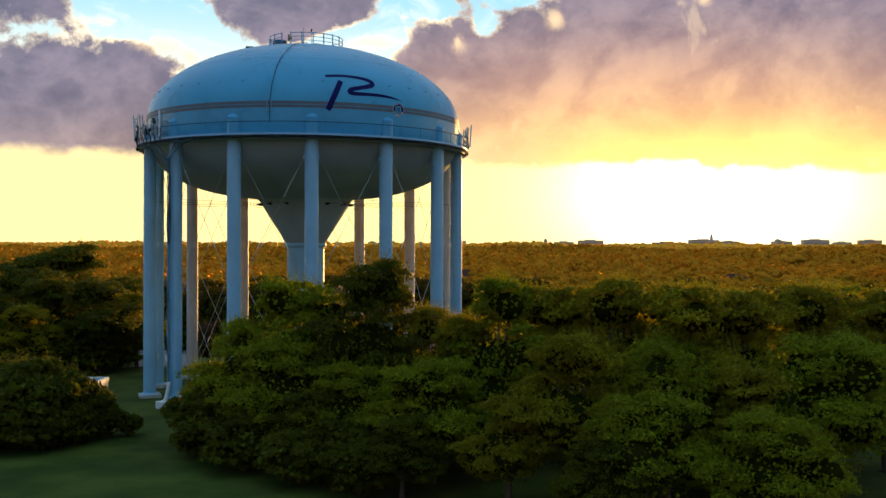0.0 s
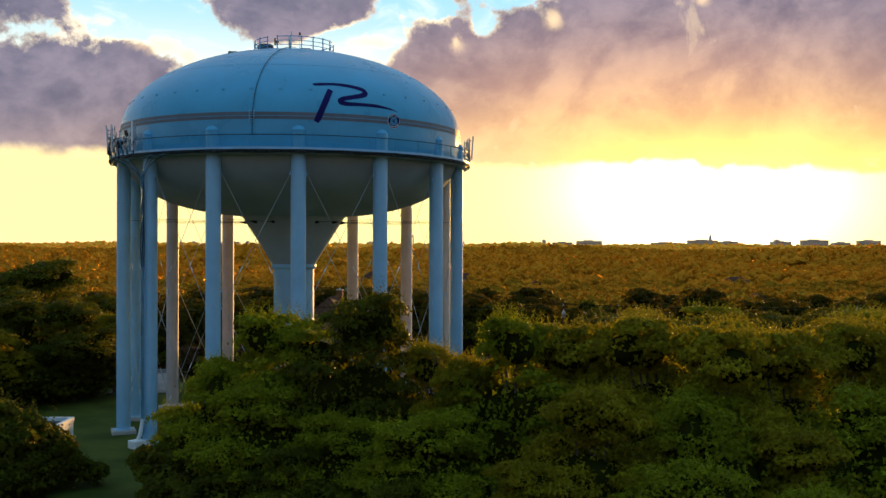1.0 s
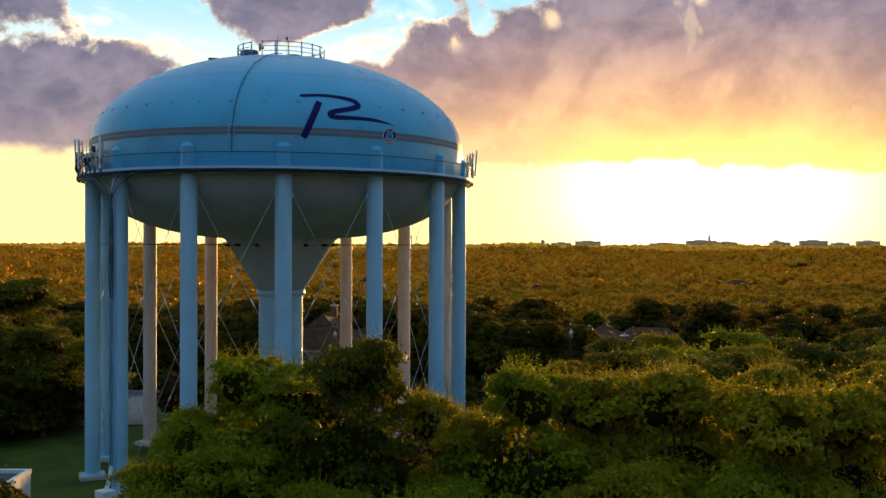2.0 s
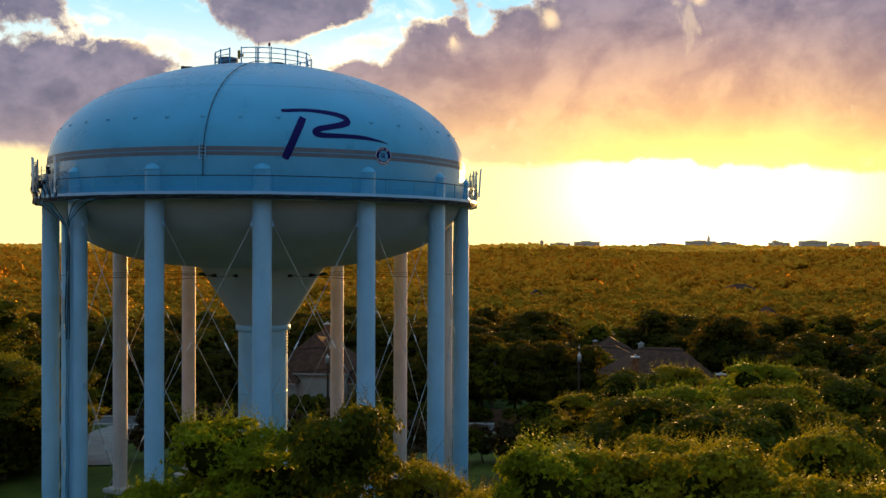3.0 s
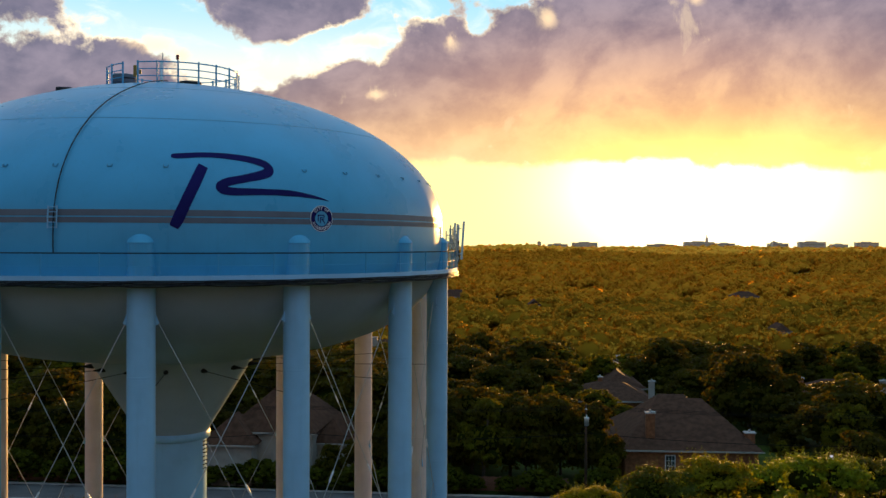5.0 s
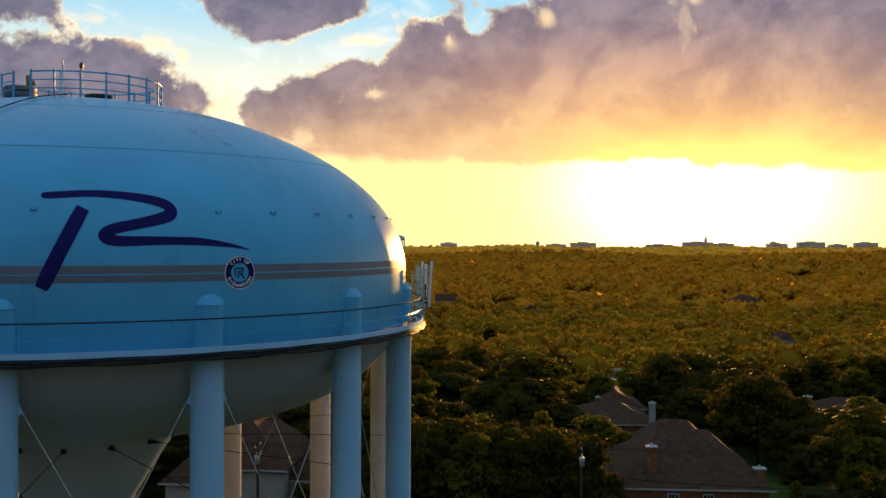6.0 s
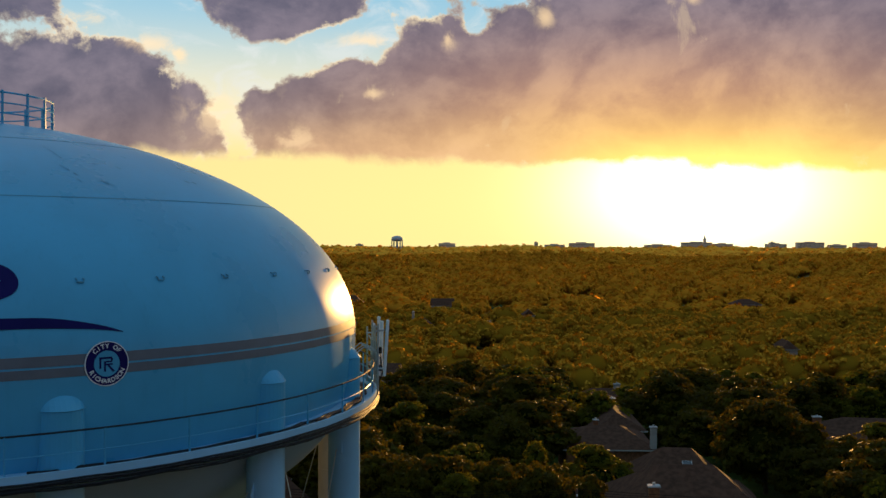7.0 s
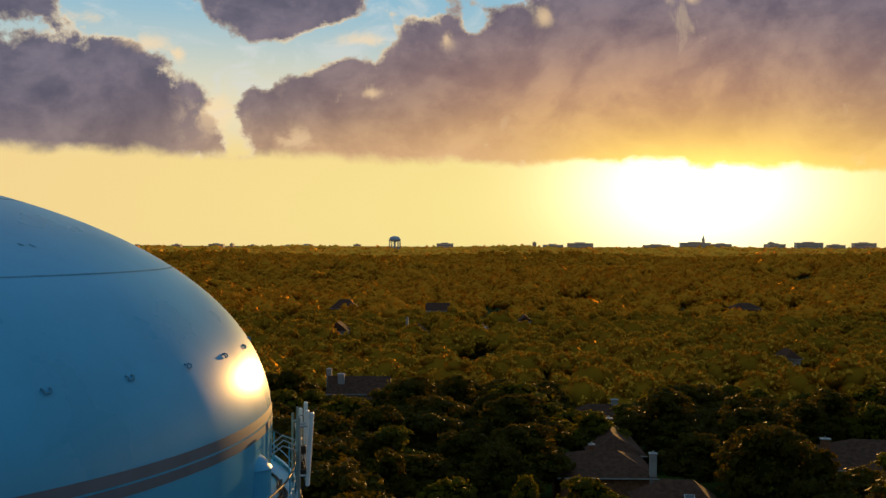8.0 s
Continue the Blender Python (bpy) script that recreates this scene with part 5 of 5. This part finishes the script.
# ---------------------------------------------------------------- the wooded suburb
# some trees here are added to keep low sun off the lawn and a roof
FIXED = [  # garden trees with a place of their own: model, x, y, top, width factor
    (0, 30, 57, 6.4, 0.75), (0, 54, 140, 5.5, 1), (2, 11.5, 60, 7.6, 0.9), (0, 16.5, 60.5, 7.6, 0.9), (2, 26, 60, 7, 0.8), (3, 17.7, 55.6, 7.2, 0.9), (0, 13.5, 58, 6.8, 0.8), (2, 21, 63, 6.6, 0.9), (0, 3, 75, 7.6, 0.9),
    (2, 27, 64, 6, 0.8), (0, 22.5, 57, 6.2, 0.8), (0, 27.8, 130, 6, 1), (3, 66.5, 79, 2.8, 1.1), (0, 60.5, 89, 2.6, 0.8), (0, 57.5, 76, 0.8, 0.8), (3, 49.2, 150, 1.5, 1.1), (0, 21, 187, 0.4, 1.2), (0, 14, 100, 3, 1.2),
    (0, 16, 70, 4.4, 1), (0, 10, 63, 7.2, 0.9), (0, 6.5, 73, 7.6, 0.9), (0, -8, 84, 8, 1), (2, 1, 86, 8, 1.1), (0, -24, 99, 7.2, 1.1), (2, -19, 102, 7.2, 1.1), (0, -14, 105, 7.2, 1.1), (2, -9, 99, 7.2, 1.1),
    (0, -4, 102, 7.2, 1.1), (0, 20, 116, 3, 1), (2, 66, 86, 4.6, 1), (1, 60, 62, 5.8, 0.8), (0, 72, 72, 5.4, 1), (2, 56, 46, 5.6, 0.9), (3, 64, 36, 6.2, 1), (0, 78, 52, 6, 1.1), (1, 90, 66, 5.6, 1.2),
    (0, -16, 72, 7, 0.9), (2, -20, 84, 6.2, 1), (0, 6, 80, 5, 1), (2, -10, 110, 3.6, 1.2), (0, -38, 74, 7.4, 1), (2, -48, 62, 8.4, 1), (1, -30, 96, 5, 1.1), (3, 49.5, 52, 3.4, 0.6), (1, 31, 51.5, 2, 0.7),
    (0, 1, 55, 2, 0.8), (0, -18, 56.5, 3, 0.7), (0, -24, 60, 5, 0.9), (2, -31, 61, 5.6, 0.9), (0, -37, 62, 6, 0.9), (2, -27, 68, 6.4, 1), (0, 4.5, 57, 4, 0.7), (2, 8.5, 56.5, 4.4, 0.7), (0, -8, 55.5, 0.2, 0.9),
    (0, -3.5, 55.5, 0, 0.9), (0, 24.5, 52.5, 1.4, 0.6), (2, 9.3, 157.7, 5, 0.8), (0, 18.5, 162.7, 4.4, 0.68), (1, 28.9, 162.7, 3.6, 0.88), (1, 30.1, 137.7, 4.9, 1.16), (0, 28.2, 110.7, 5, 1.04), (2, 58.7, 97.7, 7.7, 0.73), (3, 54.3, 157.7, 2.3, 1.19),
    (0, 7.1, 122.7, 5.2, 0.82), (2, 4, 100.7, 5.4, 0.61), (0, 11.2, 92.7, 5, 0.58), (1, 18.2, 80.7, 4.6, 0.83), (1, 26.8, 80.7, 4.9, 0.51), (1, 34.3, 84.7, 3.8, 0.92), (0, 67.5, 152.7, 0.3, 1.35), (2, 84.5, 167.7, -0.7, 1.27), (0, 92.4, 162.7, -0.2, 1.13),
    (1, 99.2, 167.7, 2.7, 0.95), (3, -8.4, 162.7, 1.9, 0.86), (2, -14.5, 172.7, 4.3, 0.57), (0, 65, 97.7, 4.4, 0.51), (0, -5.7, 122.7, 1.9, 0.76),
]
planted = []
for i, (m, x, y, top, w) in enumerate(FIXED):
    plant(MID[m], x, y, top, w * (1.0 if y < 70 else 1.3), i * 51.0, "garden trees of the suburb")
    planted.append((x, y))


def clear_of_houses(x, y, pad):
    for row in HOUSES:
        c, s = math.cos(radians(-row["turn"])), math.sin(radians(-row["turn"]))
        dx, dy = x - row["x"], y - row["y"]
        lx, ly = dx * c - dy * s, dx * s + dy * c
        if abs(lx) < row["w"] / 2 + (pad + 1 if row["y"] < 230 else pad * 0.3) and -row["d"] / 2 - pad * (4.6 if row["y"] < 230 else 0.3) < ly < row["d"] / 2 + pad:
            return False
    return True


rng = np.random.default_rng(7)
count = 0
for _ in range(9000):
    y = 54 + (rng.uniform(0, 1) ** 0.7) * 132
    x = rng.uniform(-0.52, 0.56) * (y + 60) + 10
    if not clear_of_houses(x, y, 3.6) or min((x - a) ** 2 + (y - b) ** 2 for a, b in planted) < 8.2 ** 2:
        continue
    if (y < 100 and 12 < x < 60) or (84 < y < 118 and 40 < x < 56) or (100 < y < 126 and 68 < x < 104) or (164 < y and -16 < x < 6):
        continue
    planted.append((x, y))
    top = float(ground_z(x, y)) + rng.uniform(8.0, 12.5) * (1.0 if y > 90 else 0.9)
    plant(MID[int(rng.choice([0, 0, 1, 2, 2, 3]))], x, y, top, rng.uniform(1.05, 1.45), rng.uniform(0, 360), "garden trees of the suburb")
    count += 1
    if count >= 135:
        break


def far_wood():
    """Woods beyond the gardens, out to the skyline."""
    rng = np.random.default_rng(9)
    models = []
    for s, n, size, tufts, wide, lobes in ((1, 1000, 0.72, 110, 13, 7), (2, 1000, 0.72, 110, 14, 7), (3, 900, 0.72, 100, 11, 6), (4, 230, 1.25, 44, 13, 5), (5, 230, 1.25, 44, 15, 5), (6, 24, 2.4, 14, 13, 3), (7, 24, 2.4, 14, 15, 3)):
        r = np.random.default_rng(100 + s)
        cs, rs, lc, lr = dome_plan(r, 10.0, wide, tufts, 0.12, lobes)
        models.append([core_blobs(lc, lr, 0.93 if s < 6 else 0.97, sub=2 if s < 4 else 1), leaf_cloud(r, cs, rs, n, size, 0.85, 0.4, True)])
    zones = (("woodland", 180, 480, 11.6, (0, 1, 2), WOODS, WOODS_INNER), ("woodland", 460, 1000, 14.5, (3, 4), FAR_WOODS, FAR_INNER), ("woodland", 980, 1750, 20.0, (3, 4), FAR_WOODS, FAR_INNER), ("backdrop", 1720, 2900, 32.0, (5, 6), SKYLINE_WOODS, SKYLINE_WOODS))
    for name, y0, y1, gap, kinds, mat, shade in zones:
        blocks = []
        area = 0.57 * 2 * ((y0 + y1) / 2 + 90) * (y1 - y0)
        for i in range(int(area / gap ** 2 * 1.08)):
            py = math.sqrt(rng.uniform((y0 + 90) ** 2, (y1 + 90) ** 2)) - 90
            px = rng.uniform(-0.57, 0.57) * (py + 90) + 12
            if not clear_of_houses(px, py, 5.0) or (380 < py < 570 and abs(px - (25 + (py - 392) * 0.065)) < 8) or (262 < py < 325 and abs(px - 25) < 9):
                continue
            if y0 < 200 and py < 260 and min((px - a) ** 2 + (py - b) ** 2 for a, b in planted) < 6.0 ** 2:
                continue
            grow = 1.0 if y0 < 900 else 1.45 if y0 < 1500 else 2.2
            s = rng.uniform(0.75, 1.35) * grow
            h = (0.55 + 0.35 * s / grow + rng.uniform(-0.12, 0.30)) * (1.0 if y0 < 900 else 1.25)
            if y0 > 400:
                h *= 1.0 + 0.35 * math.sin(px * 0.011) * math.sin(py * 0.007 + 2.0)
            a = rng.uniform(0, 2 * math.pi)
            turn = np.array([[math.cos(a) * s, -math.sin(a) * s, 0], [math.sin(a) * s, math.cos(a) * s, 0], [0, 0, h]])
            z = float(ground_z(px, py))
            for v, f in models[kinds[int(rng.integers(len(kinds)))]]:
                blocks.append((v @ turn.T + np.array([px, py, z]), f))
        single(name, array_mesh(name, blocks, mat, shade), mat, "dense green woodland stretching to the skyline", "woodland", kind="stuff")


far_wood()


# ---------------------------------------------------------------- skyline
def build_skyline():
    """Blocks and a second water tower on the horizon."""
    rows = [(-976, 26, 12), (-868, 26, 14), (-741, 44, 16), (-700, 10, 17), (-637, 24, 13), (-516, 26, 13), (-459, 38, 15), (-318, 22, 16), (-46, 50, 20), (222, 10, 24),
            (369, 78, 22), (280, 60, 17), (600, 80, 17), (708, 90, 25), (790, 60, 21), (923, 14, 26), (1054, 80, 26), (960, 60, 21), (1214, 66, 25), (1140, 50, 19)]
    rnd = random.Random(3)
    for x, w, top in rows:
        y = 3000 + rnd.uniform(-60, 60)
        z = float(ground_z(x, y))
        b = thing("office_building", "far office building on the skyline, haze put into its colour", "building", pose(x, y, z), "far buildings on the skyline")
        h = top - z
        part("wall", Geo().box((-w / 2, -12, -2), (w / 2, 12, h)), HAZED_WALL, b)
        part("roof", Geo().box((-w / 2 - 0.4, -12.4, h), (w / 2 + 0.4, 12.4, h + 0.8)), HAZED_WALL, b)
        part("roof_plant", Geo().box((-w * 0.22, -5, h + 0.8), (w * 0.18, 5, h + 3.4)), HAZED_WALL, b)
        for s in range(max(1, int(h // 4.2))):
            part("window_band", Geo().box((-w / 2 + 1, -12.15, 2.4 + s * 4.2), (w / 2 - 1, -11.9, 3.4 + s * 4.2)), GLASS, b)
    spire = thing("spire", "far thin spire on the skyline", "tower", pose(733, 3000, -1), "far buildings on the skyline")
    part("shaft", Geo().box((-4, -4, -2), (4, 4, 36)), HAZED_WALL, spire)
    part("point", Geo().lathe([(4.5, 36), (3.0, 40), (0.05, 50)], 8), HAZED_WALL, spire)
    far = thing("water_tower", "far pale water tower on slim columns on the skyline", "water tower", pose(-141.5, 2200, -2.4))
    top = [(13.2 * math.cos(q), 33 + 9 * math.sin(q)) for q in np.linspace(0, math.pi / 2 - 0.01, 14)]
    low = [(13.2 * math.cos(q), 33 - 4 * math.sin(q)) for q in np.linspace(0, math.pi / 2 - 0.01, 10)]
    part("tank", Geo().lathe(low[::-1] + top[1:], 40), GREYED_PAINT, far, "", True)
    leg = Geo().tube([(0, 0, -1), (0, 0, 33)], 0.8, 8).mesh("column", GREYED_PAINT)
    for i in range(10):
        part("column", leg, None, far).matrix_basis = pose(*column_xy(i * 36 + 10, 12.4), 0)
    part("riser", Geo().tube([(0, 0, -1), (0, 0, 30)], 2.4, 12), GREYED_PAINT, far)


build_skyline()


# ---------------------------------------------------------------- street furniture and the tower's yard
def utility_pole(x, y, top, transformer=True):
    z = float(ground_z(x, y))
    p = thing("utility_pole", "weathered wooden utility pole with wires beside the street", "utility pole", pose(x, y, z, 0, 0, -5), "utility poles along the street")
    h = top - z
    part("pole", Geo().tube([(0, 0, -0.8), (0, 0, h * 0.5), (0, 0, h)], [0.17, 0.14, 0.11], 8), POLE_WOOD, p, "", True)
    arm = part("cross_arm", Geo().box((-0.06, -0.95, h - 0.55), (0.06, 0.95, h - 0.43)), POLE_WOOD, p)
    for s in (-0.85, 0.0, 0.85):
        part("insulator", Geo().tube([(0, s, h - 0.43), (0, s, h - 0.3), (0, s, h - 0.22)], [0.03, 0.06, 0.04], 6), WHITE, arm)
    if transformer:
        t = part("transformer", Geo().lathe([(0.02, h - 2.1), (0.24, h - 2.08), (0.24, h - 1.3), (0.2, h - 1.22), (0.02, h - 1.2)], 14, centre=(0.05, -0.42)), GALV, p, "grey transformer drum", True)
        part("bushing", Geo().tube([(0.05, -0.42, h - 1.2), (0.05, -0.42, h - 0.95)], 0.05, 6), WHITE, t)


POLES = [(-74.0, 54.2, 7.2), (-34.0, 50.8, 6.6), (-2.5, 49.6, 7.3), (28.0, 46.7, 8.0), (66.0, 43.0, 8.0), (104.0, 39.5, 8.4)]
for i, (x, y, top) in enumerate(POLES):
    utility_pole(x, y, top, i in (1, 2, 3))


def wire(a, b, sag, r=0.022):
    a, b = Vector(a), Vector(b)
    pts = [a.lerp(b, t) - Vector((0, 0, 4 * sag * t * (1 - t))) for t in np.linspace(0, 1, 18)]
    single("wire", Geo().tube(pts, r, 4), WIRE, "thin black overhead wire strung between poles", "wire", group="overhead wires")


for (x0, y0, t0), (x1, y1, t1) in zip(POLES[:-1], POLES[1:]):
    for off, dz in ((-0.85, -0.22), (0.0, -0.22), (0.85, -0.22), (0.05, -2.9)):
        wire((x0, y0 + off, t0 + dz), (x1, y1 + off, t1 + dz), 0.45 if dz > -1 else 0.7, 0.02 if dz > -1 else 0.035)


def street_lamp(x, y, top):
    z = float(ground_z(x, y))
    p = thing("street_lamp", "slim street lamp with a white domed head", "street lamp", pose(x, y, z))
    h = top - z
    part("pole", Geo().tube([(0, 0, -0.4), (0, 0, h - 0.4), (-0.2, 0, h - 0.05), (-0.5, 0, h)], [0.08, 0.06, 0.05, 0.04], 8), GALV, p, "", True)
    part("lamp_head", Geo().lathe([(0.02, h - 0.18), (0.30, h - 0.16), (0.32, h - 0.05), (0.2, h + 0.12), (0.02, h + 0.18)], 14, centre=(-0.6, 0)), WHITE, p, "white domed lamp head", True)


street_lamp(48.5, 33.5, 5.7)


def pump_house():
    p = thing("pump_house", "small flat-roofed white pump house behind shrubs", "building", pose(-15.2, -21.3, 0, 0, 0, 3))
    part("wall", Geo().box((-3.0, -2.7, -0.3), (3.0, 2.7, 3.2)), WHITE, p)
    part("roof", Geo().box((-2.8, -2.5, 3.2), (2.8, 2.5, 3.26)), ASPHALT, p, "dark flat felt roof")
    for lo, hi in (((-3.05, -2.75, 3.2), (3.05, -2.5, 3.5)), ((-3.05, 2.5, 3.2), (3.05, 2.75, 3.5)), ((-3.05, -2.5, 3.2), (-2.8, 2.5, 3.5)), ((2.8, -2.5, 3.2), (3.05, 2.5, 3.5))):
        part("parapet", Geo().box(lo, hi), WHITE, p)
    part("roof_hatch", Geo().box((-1.4, -0.8, 3.26), (-0.5, 0.3, 3.42), None, 0.03), GALV, p)
    d = part("door", Geo().box((3.0, -0.6, 0), (3.06, 0.4, 2.1)), GALV, p)
    part("handle", Geo().box((3.06, 0.2, 1.0), (3.11, 0.3, 1.05)), CABLE, d)


pump_house()


def fence(x0, y0, x1, y1, height, mat, label, board=0.16):
    """A board fence between two points."""
    n = Vector((x1 - x0, y1 - y0, 0))
    turn = math.degrees(math.atan2(n.y, n.x))
    z = float(ground_z((x0 + x1) / 2, (y0 + y1) / 2))
    f = thing("fence", label, "fence", pose(x0, y0, z, 0, 0, turn))
    boards = int(n.length / (board + 0.02))
    one = Geo().box((0, -0.012, 0.05), (board, 0.012, height)).mesh("board", mat)
    for i in range(boards):
        part("board", one, None, f).matrix_basis = pose(i * (board + 0.02), 0, 0.03 * math.sin(i * 1.7))
    post = Geo().box((-0.06, 0.015, -0.4), (0.06, 0.13, height + 0.06)).mesh("post", mat)
    for i in range(int(n.length / 2.4) + 1):
        part("post", post, None, f).matrix_basis = pose(i * 2.4, 0, 0)
    for h in (0.4, height - 0.3):
        part("rail", Geo().box((0, 0.015, h), (n.length, 0.055, h + 0.09)), mat, f)


fence(-40.0, 57.2, -14.0, 55.6, 1.9, FENCE_WOOD, "reddish wooden board fence along the street", 0.19)
fence(10.0, 54.4, 27.0, 52.9, 1.6, FENCE_WOOD, "low dark wooden fence under the trees", 0.19)
